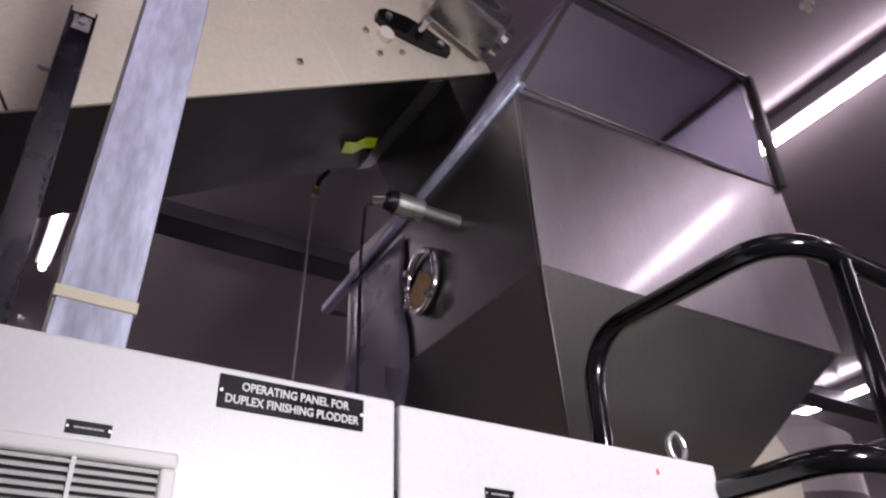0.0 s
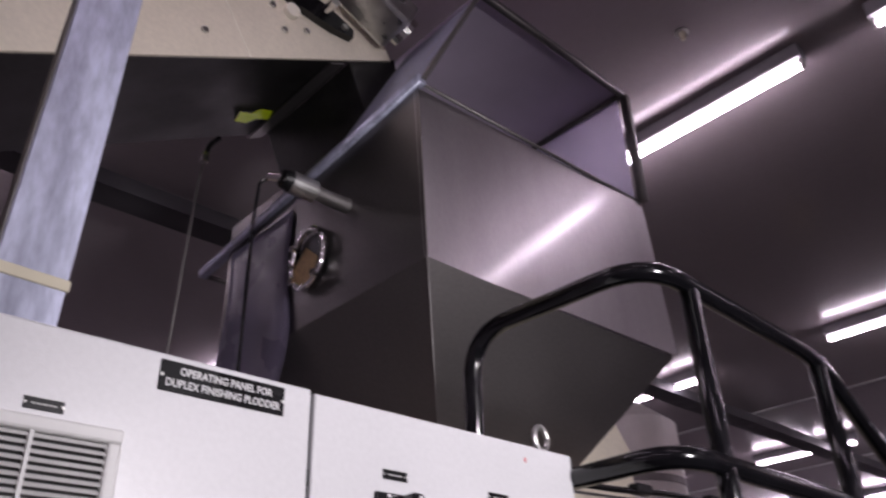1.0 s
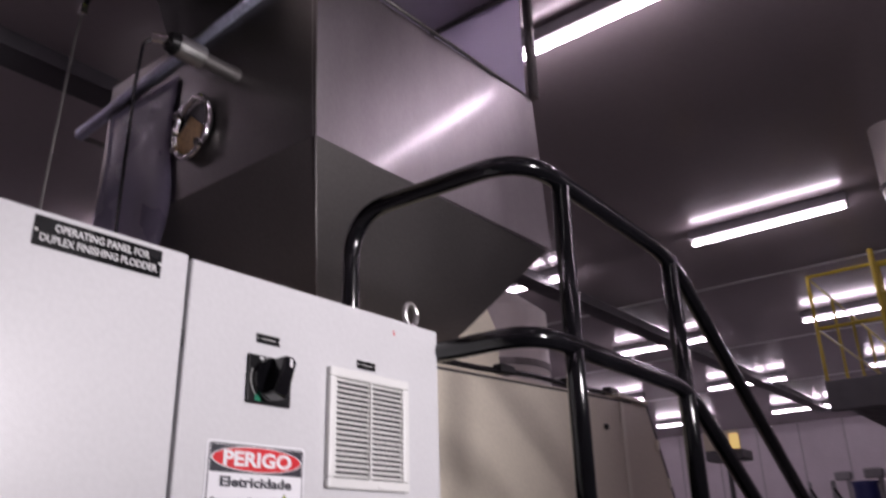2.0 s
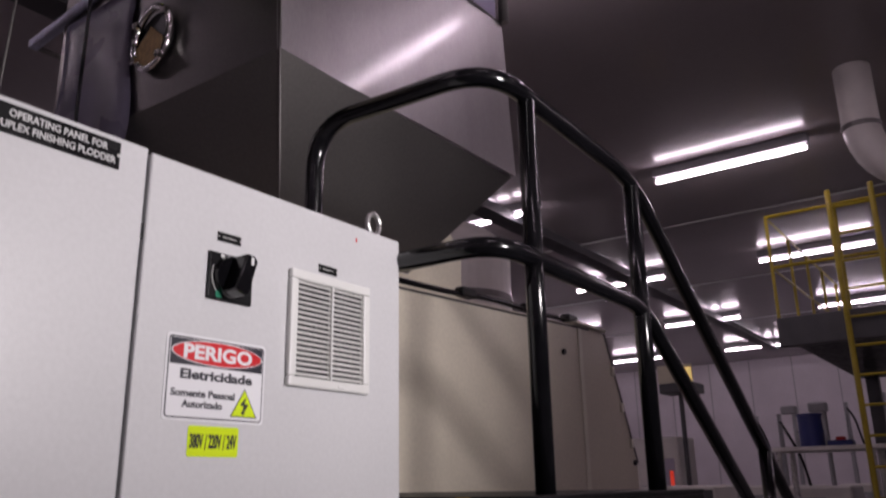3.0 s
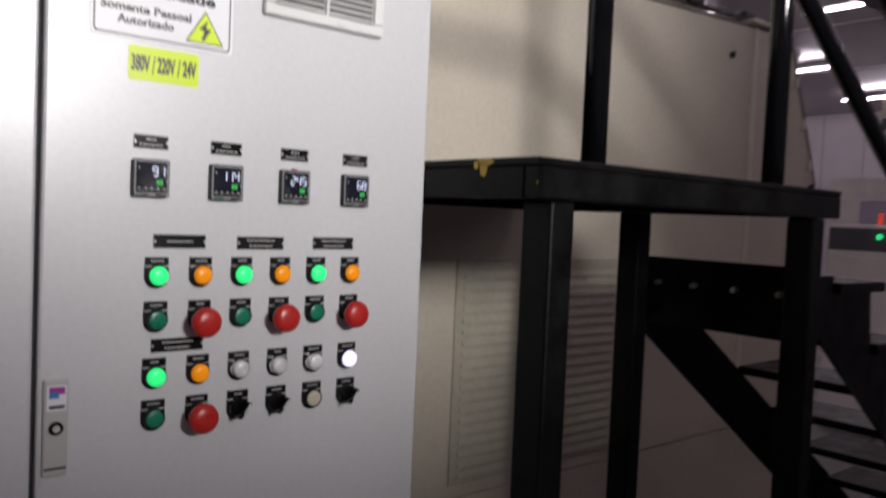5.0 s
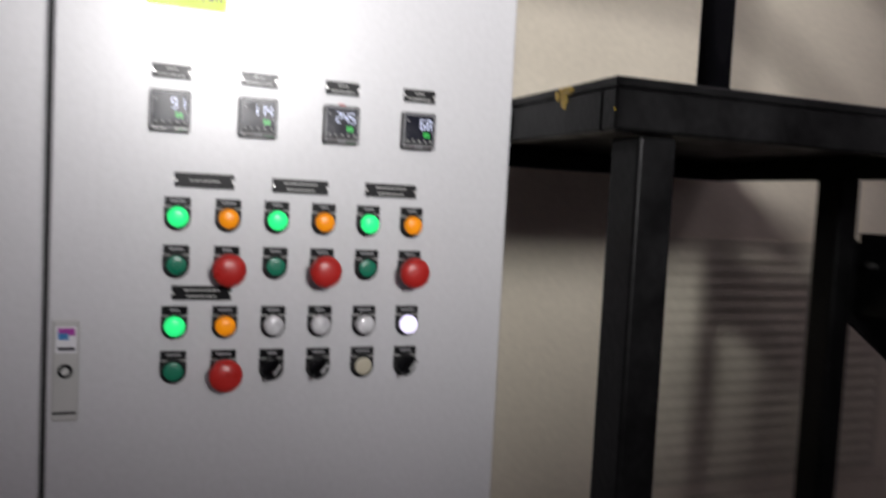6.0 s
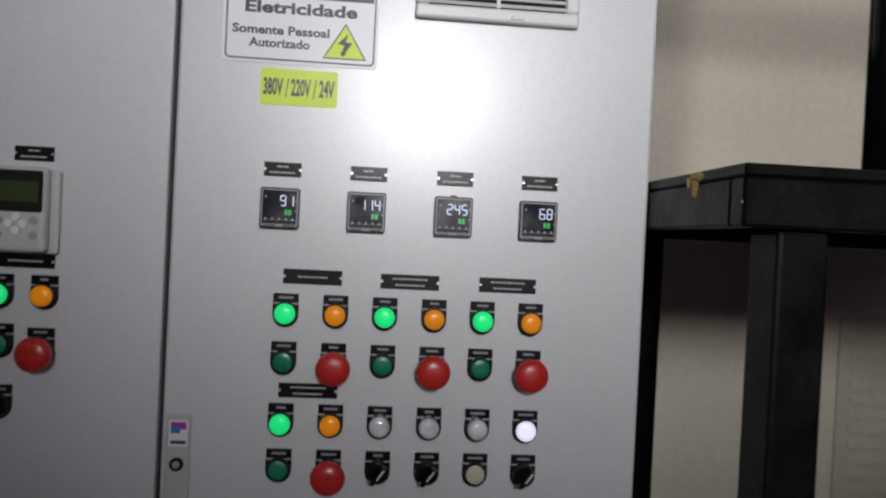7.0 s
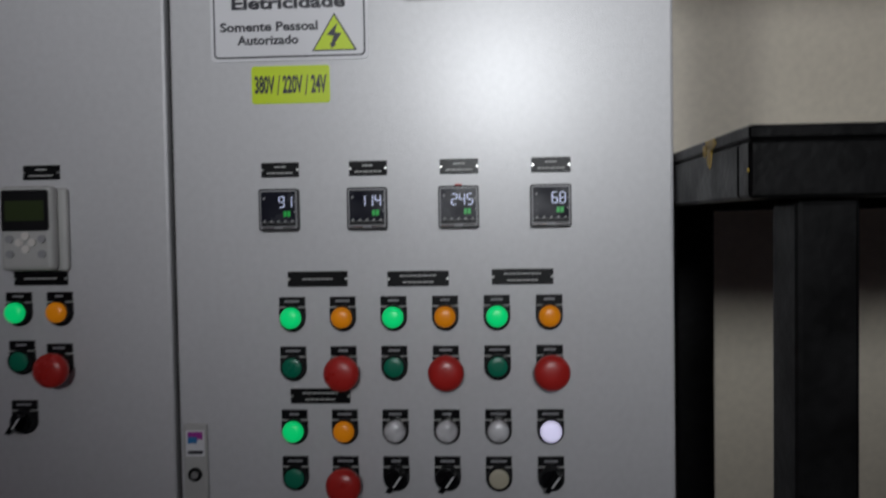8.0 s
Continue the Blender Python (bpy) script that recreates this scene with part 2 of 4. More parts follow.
def lettering(text, x0, x1, z0, z1, y, mat, parent, bold=0.0):
    """Words filling the upright rectangle x0..x1, z0..z1 on a panel that faces -y."""
    ob = letters("lettering", text, 0.02, (0, 0, 0), mat, parent, bold=bold)
    xs, zs = [v.co.x for v in ob.data.vertices], [v.co.z for v in ob.data.vertices]
    kx, kz = (x1 - x0) / (max(xs) - min(xs)), (z1 - z0) / (max(zs) - min(zs))
    ob.data.transform(Matrix.Translation((x0 - kx * min(xs), y, z0 - kz * min(zs))) @ Matrix.Diagonal((kx, 1, kz, 1)))
    return ob


def rounded_plate(w, h, r, steps=5):
    """Outline of an upright rectangle with rounded corners, centred."""
    out = []
    for cx, cz_, a0 in ((w / 2 - r, h / 2 - r, 0), (-w / 2 + r, h / 2 - r, 90), (-w / 2 + r, -h / 2 + r, 180), (w / 2 - r, -h / 2 + r, 270)):
        for k in range(steps + 1):
            a = radians(a0 + 90 * k / steps)
            out.append((cx + r * math.cos(a), cz_ + r * math.sin(a)))
    return out


SEGMENTS = {"0": "abcdef", "1": "bc", "2": "abged", "3": "abgcd", "4": "fgbc", "5": "afgcd", "6": "afgedc", "7": "abc", "8": "abcdefg", "9": "abcdfg"}


def digit(figure, x, z, w, h, y, mat, parent):
    """One seven-segment figure, w by h, centred at x, z."""
    t, g = w * 0.17, w * 0.04
    flat = {"a": h / 2, "g": 0.0, "d": -h / 2}
    tall = {"f": (-1, 1), "b": (1, 1), "e": (-1, -1), "c": (1, -1)}
    for s in SEGMENTS[figure]:
        if s in flat:
            bm = box(B(), x - w / 2 + t / 2 + g, x + w / 2 - t / 2 - g, y - 0.0003, y, z + flat[s] - t / 2, z + flat[s] + t / 2)
        else:
            side, half = tall[s]
            cx = x + side * w / 2
            bm = box(B(), cx - t / 2, cx + t / 2, y - 0.0003, y, *sorted((z + half * g, z + half * (h / 2 - g))))
        part("digit_segment", bm, mat, parent)


# ---- the hall ----
CEIL = 5.02
X0, X1, Y0, Y1 = -9.0, 24.0, -9.0, 15.0
single("floor", box(B(), X0, X1, Y0, Y1, -0.1, 0.0), M_FLOOR, "smooth grey epoxy floor of a factory hall", kind="structure")
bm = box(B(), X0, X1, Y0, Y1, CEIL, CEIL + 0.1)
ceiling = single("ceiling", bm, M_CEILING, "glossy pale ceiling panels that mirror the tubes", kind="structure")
for name, ext in (("wall_east", (X1, X1 + 0.15, Y0, Y1)), ("wall_west", (X0 - 0.15, X0, Y0, Y1)), ("wall_south", (X0, X1, Y0 - 0.15, Y0)), ("wall_north", (X0, X1, Y1, Y1 + 0.15))):
    single(name, box(B(), *ext, 0.0, CEIL), M_WALL, "pale smooth wall panels of the hall", kind="structure")
for y in np.arange(Y0 + 1.2, Y1, 1.2):
    single("trim", box(B(), X1 - 0.012, X1, y - 0.012, y + 0.012, 0, CEIL), M_GREY, "narrow joint strip between wall panels", kind="structure")
for x in (9.85, 13.5, 17.4):
    single("trim", box(B(), x - 0.022, x + 0.022, Y0, Y1, CEIL - 0.012, CEIL), M_VENT, "thin pale joint strip across the ceiling panels", kind="structure")

# long dark channel below the ceiling
tray = thing("cable_channel", "long dark grey steel channel hung below the ceiling", "cable tray", at=(0, 3.93, 4.8))
part("web", box(B(), -3.5, 21, -0.12, 0.12, 0.0, 0.02), M_BEAM, tray)
part("flange", box(B(), -3.5, 21, -0.13, -0.11, 0.0, 0.12), M_BEAM, tray)
part("flange", box(B(), -3.5, 21, 0.11, 0.13, 0.0, 0.12), M_BEAM, tray)
for x in range(-3, 21, 3):
    part("hanger", cyl(B(), (x, 0, 0.0), (x, 0, 0.22), 0.008, seg=8), M_ZINC, tray)


# fluorescent lights: body on the ceiling, bare tube below
def ceiling_light():
    ob = thing("ceiling_light", "bare fluorescent tube on a slim grey ceiling batten", "ceiling light", "rows of tube lights")
    part("body", box(B(), -0.052, 0.052, -0.83, 0.83, 0.045, 0.142, 0.006), M_GREY, ob)
    part("tube", cyl(B(), (0, -0.80, 0), (0, 0.80, 0), 0.021, seg=14), M_TUBE, ob, "glowing white tube", smooth=True)
    for y in (-0.815, 0.815):
        part("lamp_holder", box(B(), -0.016, 0.016, y - 0.012, y + 0.012, -0.022, 0.048, 0.003), M_VENT, ob)
    return ob


first = None
for i in range(-2, 5):
    for j in range(-3, 5):
        x, y = (-0.30 if i == -1 else 3.39 + 4.32 * i), (0.95 if i == 0 else 1.12) + 3.15 * j
        if i == 0 and j == -1:
            y = -1.10
        if not (X0 + 0.5 < x < X1 - 0.5 and Y0 + 1 < y < Y1 - 1):
            continue
        if first is None:
            first = ceiling_light()
            first.location = (x, y, 4.878)
        else:
            copy_thing(first, pose(x, y, 4.878))

# ---- electrical cabinet ----
TOP = 2.1
cab = thing("electrical_cabinet", "tall pale grey double-door electrical control cabinet", "control cabinet", at=(0, 0, 0))
part("body", box(B(), -0.6, 0.588, 0.022, 0.46, 0.1, TOP - 0.003, 0.004), M_CABINET, cab)
part("plinth", box(B(), -0.59, 0.59, 0.04, 0.44, 0.0, 0.1), M_DARK, cab)
part("gasket", box(B(), -0.012, 0.006, 0.012, 0.024, 0.12, TOP - 0.012), M_GAP, cab)
part("door", box(B(), -0.6, -0.006, 0.0, 0.02, 0.11, TOP, 0.004, 2), M_CABINET, cab, "pale grey closed sheet-steel door")
right_door = part("door", box(B(), 0.0, 0.6, 0.0, 0.02, 0.11, TOP - 0.004, 0.004, 2), M_CABINET, cab, "pale grey closed sheet-steel door")
for z in (0.45, 1.97):
    part("hinge", cyl(B(), (-0.0035, 0.006, z - 0.012), (-0.0035, 0.006, z + 0.012), 0.0025, seg=10), M_DARK, cab)
lock = part("lock_plate", box(B(), 0.006, 0.036, -0.006, 0.001, 1.138, 1.262, 0.003, 2), M_VENT, right_door, "pale swing-handle plate with a key lock")
bm = cyl(B(), (0.021, -0.009, 1.2), (0.021, -0.005, 1.2), 0.0085, seg=20)
part("lock_cylinder", bm, M_DARK, right_door, "round dark key lock", smooth=False)
part("lock_core", cyl(B(), (0.021, -0.0105, 1.2), (0.021, -0.008, 1.2), 0.0045, seg=14), M_ZINC, right_door)
part("handle_slot", box(B(), 0.008, 0.034, -0.0066, -0.0055, 1.147, 1.150), M_DARK, right_door)
part("sticker", box(B(), 0.010, 0.033, -0.0068, -0.0058, 1.222, 1.254), M_SIGN_WHITE, right_door, "small white sticker with magenta and blue blocks")
part("sticker_block", box(B(), 0.0125, 0.031, -0.0072, -0.0066, 1.243, 1.252), M_STICK_A, right_door)
part("sticker_block", box(B(), 0.0125, 0.024, -0.0073, -0.0067, 1.238, 1.246), M_STICK_B, right_door)
part("sticker_bar", box(B(), 0.0125, 0.031, -0.0072, -0.0066, 1.225, 1.229), M_SIGN_BLACK, right_door)
part("paint_mark", box(B(), 0.4625, 0.466, -0.0006, 0.001, 2.062, 2.071), M_SIGN_RED, right_door, "tiny red paint mark")

bm = B()
pipe(bm, [(0.574 + 0.0 + 0.019 * math.cos(a), 0.05, 2.137 + 0.024 * math.sin(a)) for a in np.linspace(0, 2 * math.pi, 29)[:-1].tolist() + [2 * math.pi]], 0.0058, 10)
eye = part("eye_bolt", bm, M_ZINC, cab, "zinc-plated lifting eye bolt on the cabinet roof")
part("collar", cyl(B(), (0.574, 0.05, TOP - 0.003), (0.574, 0.05, TOP + 0.010), 0.013, seg=16), M_ZINC, eye)


def vent(x0, z1, w=0.208, h=0.206):
    """A filter fan grille on a door, with slats and one upright rib."""
    ob = thing("vent_grille", "light grey plastic louvred filter grille on the cabinet door", "vent grille", "cabinet vent grilles", at=(x0, 0, z1 - h))
    f = 0.0175
    bm = B()
    for a in ((0, w, 0, f), (0, w, h - f, h), (0, f, f, h - f), (w - f, w, f, h - f)):
        box(bm, a[0], a[1], -0.012, 0.0, a[2], a[3], 0.0035, 2)
    part("frame", bm, M_GRILLE, ob)
    part("filter", box(B(), f, w - f, -0.002, -0.0005, f, h - f), M_VENT_DARK, ob)
    count = 19
    pitch = (h - 2 * f) / count
    slat = mesh_of("slat", prism(B(), [(-0.0105, 0.0), (-0.0095, -0.0010), (-0.002, 0.0040), (-0.0040, 0.0052)], "x", f, w - f), M_GRILLE)
    for k in range(count):
        s = new("slat", slat)
        s.location = (0, 0, f + pitch * (k + 0.28))
        s.parent = ob
    part("rib", box(B(), w * 0.5 - 0.0022, w * 0.5 + 0.0022, -0.0112, -0.003, f, h - f), M_GRILLE, ob)
    part("clip", box(B(), w * 0.58, w * 0.66, -0.0135, -0.011, 0.004, 0.009, 0.001), M_GRILLE, ob)
    return ob


vent(0.287, 1.973)
vent(-0.486, 1.985)


def name_plate(x, z, w, h, lines, label="small engraved black label with unreadable white lettering"):
    """An engraved label with notched ends; unreadable lines are plain bars."""
    ob = thing("label_plate", label, "label", "engraved panel labels", at=(x, 0, z))
    part("plate", box(B(), -w / 2, w / 2, -0.0018, 0.0, -h / 2, h / 2, 0.0004), M_PLATE, ob)
    part("edge_line", box(B(), -w / 2, w / 2, -0.0019, -0.0001, h / 2, h / 2 + 0.0006), M_VENT, ob, "pale cut edge")
    for u in (-w / 2 + 0.0016, w / 2 - 0.0016):
        part("screw", cyl(B(), (u, -0.0028, 0), (u, -0.0017, 0), 0.0016, seg=10), M_ZINC, ob)
    for k, frac in enumerate(lines):
        zz = 0 if len(lines) == 1 else (0.2 - 0.42 * k) * h
        rng = random.Random(int(1000 * (x + 5) + 77 * z * 100 + k))
        u, stop = -w * frac / 2, w * frac / 2
        while u < stop - 0.001:
            v = min(stop, u + rng.uniform(0.003, 0.007))
            part("engraved_bar", box(B(), u, v, -0.0022, -0.0016, zz - 0.0009, zz + 0.0009), M_VENT, ob)
            u = v + 0.0008
    return ob


title = thing("title_plate", "large engraved black plate with the cabinet's title in white", "sign", at=(-0.148, 0, 2.0695))
part("plate", box(B(), -0.0945, 0.0945, -0.0025, 0.0, -0.021, 0.021, 0.0006), M_PLATE, title)
lettering("OPERATING PANEL FOR", -0.0670, 0.0735, 0.0032, 0.0140, -0.0030, M_WHITE, title, bold=0.0003)
lettering("DUPLEX FINISHING PLODDER", -0.0855, 0.0875, -0.0140, -0.0032, -0.0030, M_WHITE, title, bold=0.0003)
for x in (-0.0915, 0.0915):
    part("rivet", cyl(B(), (x, -0.0036, 0), (x, -0.002, 0), 0.0022, seg=10), M_ZINC, title)

name_plate(0.1545, 1.994, 0.048, 0.015, [0.6])
name_plate(0.386, 1.9885, 0.048, 0.015, [0.6])
name_plate(-0.373, 2.0005, 0.046, 0.014, [0.65])

# rotary main switch
sw = thing("rotary_switch", "black rotary main switch with a glossy knob", "switch", at=(0.159, 0, 1.928))
part("back_plate", box(B(), -0.045, 0.045, -0.006, 0, -0.040, 0.038, 0.003, 2), M_DARK, sw)
part("collar", cyl(B(), (0.0, -0.014, 0), (0.0, -0.005, 0), 0.034, 0.036, 28), M_BLACK, sw)
grip = prism(B(), [(-0.013, -0.033), (0.010, -0.034), (0.014, -0.026), (0.013, 0.030), (0.004, 0.036), (-0.012, 0.032)], "y", -0.045, -0.013)
bmesh.ops.bevel(grip, geom=grip.edges[:], offset=0.003, segments=2, profile=0.5, affect="EDGES")
bmesh.ops.rotate(grip, verts=grip.verts, cent=(0, 0, 0), matrix=Matrix.Rotation(radians(17), 3, "Y"))
knob = part("knob", grip, M_BLACK, sw, "glossy black grip")
part("pointer", box(B(), 0.0060, 0.0115, -0.0458, -0.0448, 0.016, 0.029), M_WHITE, knob)
for u, w in ((-0.020, 0.007), (-0.006, 0.010)):
    part("position_mark", box(B(), u - w / 2, u + w / 2, -0.0068, -0.0058, 0.0305, 0.0350), M_WHITE, sw)
arc = [(-0.0395 * math.cos(a), -0.0066, 0.0395 * math.sin(a)) for a in np.linspace(-0.75, 0.35, 12)]
part("dial_line", pipe(B(), arc, 0.0009, 6), M_VENT, sw)
part("green_mark", box(B(), -0.030, -0.018, -0.0068, -0.0055, -0.036, -0.026), M_GREEN_DARK, sw)

# danger sign
sign = thing("warning_sign", "white and red electrical danger sign with a yellow triangle", "warning sign", at=(0.147, 0, 1.763))
part("plate", prism(B(), rounded_plate(0.191, 0.128, 0.006), "y", -0.0012, 0.0), M_SIGN_WHITE, sign)
part("border", prism(B(), rounded_plate(0.1835, 0.1205, 0.006), "y", -0.0015, -0.0010), M_SIGN_BLACK, sign, "thin dark border line")
part("white_field", prism(B(), rounded_plate(0.1795, 0.1165, 0.0045), "y", -0.0018, -0.0012), M_SIGN_WHITE, sign)
part("black_band", box(B(), -0.0885, 0.0885, -0.0021, -0.0015, 0.0180, 0.0575), M_SIGN_BLACK, sign)
oval = [(0.0875 * math.cos(a), 0.0390 + 0.0190 * math.sin(a)) for a in np.linspace(0, 2 * math.pi, 44)[:-1]]
part("white_oval", prism(B(), oval, "y", -0.0024, -0.0018), M_SIGN_WHITE, sign)
part("red_oval", prism(B(), [(0.975 * u, 0.0390 + 0.93 * (v - 0.0390)) for u, v in oval], "y", -0.0027, -0.0021), M_SIGN_RED, sign)
lettering("PERIGO", -0.066, 0.066, 0.0275, 0.0505, -0.0029, M_SIGN_WHITE, sign, bold=0.0007)
lettering("Eletricidade", -0.0690, 0.0685, -0.0027, 0.0125, -0.0020, M_SIGN_BLACK, sign, bold=0.0007)
lettering("Somente Pessoal", -0.0835, 0.0350, -0.0288, -0.0175, -0.0020, M_SIGN_BLACK, sign, bold=0.0006)
lettering("Autorizado", -0.0630, 0.0115, -0.0447, -0.0335, -0.0020, M_SIGN_BLACK, sign, bold=0.0006)
part("triangle", prism(B(), [(0.0275, -0.0540), (0.0820, -0.0540), (0.0550, -0.0090)], "y", -0.0021, -0.0015), M_SIGN_BLACK, sign)
part("triangle", prism(B(), [(0.0305, -0.0524), (0.0790, -0.0524), (0.0550, -0.0120)], "y", -0.0025, -0.0019), M_SIGN_YELLOW, sign, "yellow triangle")
part("bolt_symbol", prism(B(), [(0.0585, -0.0215), (0.0460, -0.0350), (0.0540, -0.0365), (0.0510, -0.0455), (0.0490, -0.0450), (0.0515, -0.0510), (0.0575, -0.0465), (0.0550, -0.0462), (0.0635, -0.0335), (0.0555, -0.0325)], "y", -0.0029, -0.0023), M_SIGN_BLACK, sign)

volt = thing("voltage_sticker", "fluorescent yellow voltage sticker with black numerals", "sticker", at=(0.1475, 0, 1.6705))
part("film", prism(B(), rounded_plate(0.095, 0.045, 0.004), "y", -0.0007, 0.0), M_SIGN_YELLOW, volt)
lettering("380V", -0.0435, -0.0195, -0.0105, 0.0110, -0.0011, M_SIGN_BLACK, volt, bold=0.0006)
lettering("/", -0.0165, -0.0125, -0.0125, 0.0110, -0.0011, M_SIGN_BLACK, volt)
lettering("220V", -0.0095, 0.0145, -0.0105, 0.0110, -0.0011, M_SIGN_BLACK, volt, bold=0.0006)
lettering("/", 0.0175, 0.0215, -0.0125, 0.0110, -0.0011, M_SIGN_BLACK, volt)
lettering("24V", 0.0250, 0.0435, -0.0105, 0.0110, -0.0011, M_SIGN_BLACK, volt, bold=0.0006)

# temperature controllers
for cx, figures in ((0.1315, "91"), (0.238, "114"), (0.347, "245"), (0.4555, "68")):
    tc = thing("temperature_controller", "square black digital temperature controller with lit white digits", "controller", "row of temperature controllers", at=(cx, 0, 1.5205))
    part("bezel", prism(B(), rounded_plate(0.048, 0.050, 0.003), "y", -0.009, 0.0), M_DARK, tc, "black bezel")
    rim = prism(B(), rounded_plate(0.0450, 0.0465, 0.002), "y", -0.0096, -0.0085)
    part("inner_frame", rim, M_GREY, tc, "thin grey inner frame")
    part("screen", box(B(), -0.0208, 0.0208, -0.0102, -0.0090, -0.0150, 0.0215), M_SCREEN, tc, "blue-black display window")
    part("key_strip", box(B(), -0.0208, 0.0208, -0.0103, -0.0090, -0.0195, -0.0155), M_DARK, tc)
    for k, f in enumerate(figures):
        digit(f, 0.0135 - 0.0092 * (len(figures) - 1 - k), 0.0090, 0.0060, 0.0125, -0.0104, M_DIGIT, tc)
    for k in range(2):
        part("small_reading", box(B(), 0.0065 + 0.0045 * k, 0.0100 + 0.0045 * k, -0.0106, -0.0101, -0.0085, -0.0020), M_DIGIT_GREEN, tc, "dim green small figures")
    for z in (0.0095, -0.0030):
        part("side_mark", box(B(), 0.0188, 0.0206, -0.0106, -0.0101, z - 0.0004, z + 0.0004), M_WHITE, tc)
    part("corner_mark", box(B(), -0.0180, -0.0160, -0.0106, -0.0101, 0.0120, 0.0150), M_GREY, tc)
    for k in range(5):
        u = -0.0165 + 0.0083 * k
        part("key", prism(B(), [(u - 0.0020, -0.0145), (u + 0.0020, -0.0145), (u, -0.0122)], "y", -0.0107, -0.0101), M_VENT, tc)
    for u in (-0.0125, 0.0125):
        part("lower_clip", box(B(), u - 0.0075, u + 0.0075, -0.0106, -0.0094, -0.0228, -0.0208, 0.0004), M_CHROME, tc, "bright lower clip")
    if figures == "245":
        part("red_tab", box(B(), -0.004, 0.004, -0.006, 0.0, 0.0252, 0.0272, 0.0005), M_RED, tc, "small red tab on the upper edge")
    name_plate(cx + 0.001, 1.5685, 0.046, 0.0175, [0.3, 0.7])

name_plate(0.1755, 1.4365, 0.073, 0.0185, [0.5])
name_plate(0.297, 1.4355, 0.074, 0.0185, [0.6, 0.5])
name_plate(0.4215, 1.4365, 0.073, 0.0185, [0.6, 0.5])
name_plate(0.176, 1.2945, 0.073, 0.0185, [0.6, 0.5])


# push buttons, lamps and selectors
def d_plate(w=0.0318, up=0.0090, low=0.0195):
    r = w / 2
    return [(-r, up)] + [(r * math.cos(a), -(low - r) + r * math.sin(a)) for a in np.linspace(math.pi, 2 * math.pi, 14)] + [(r, up)]


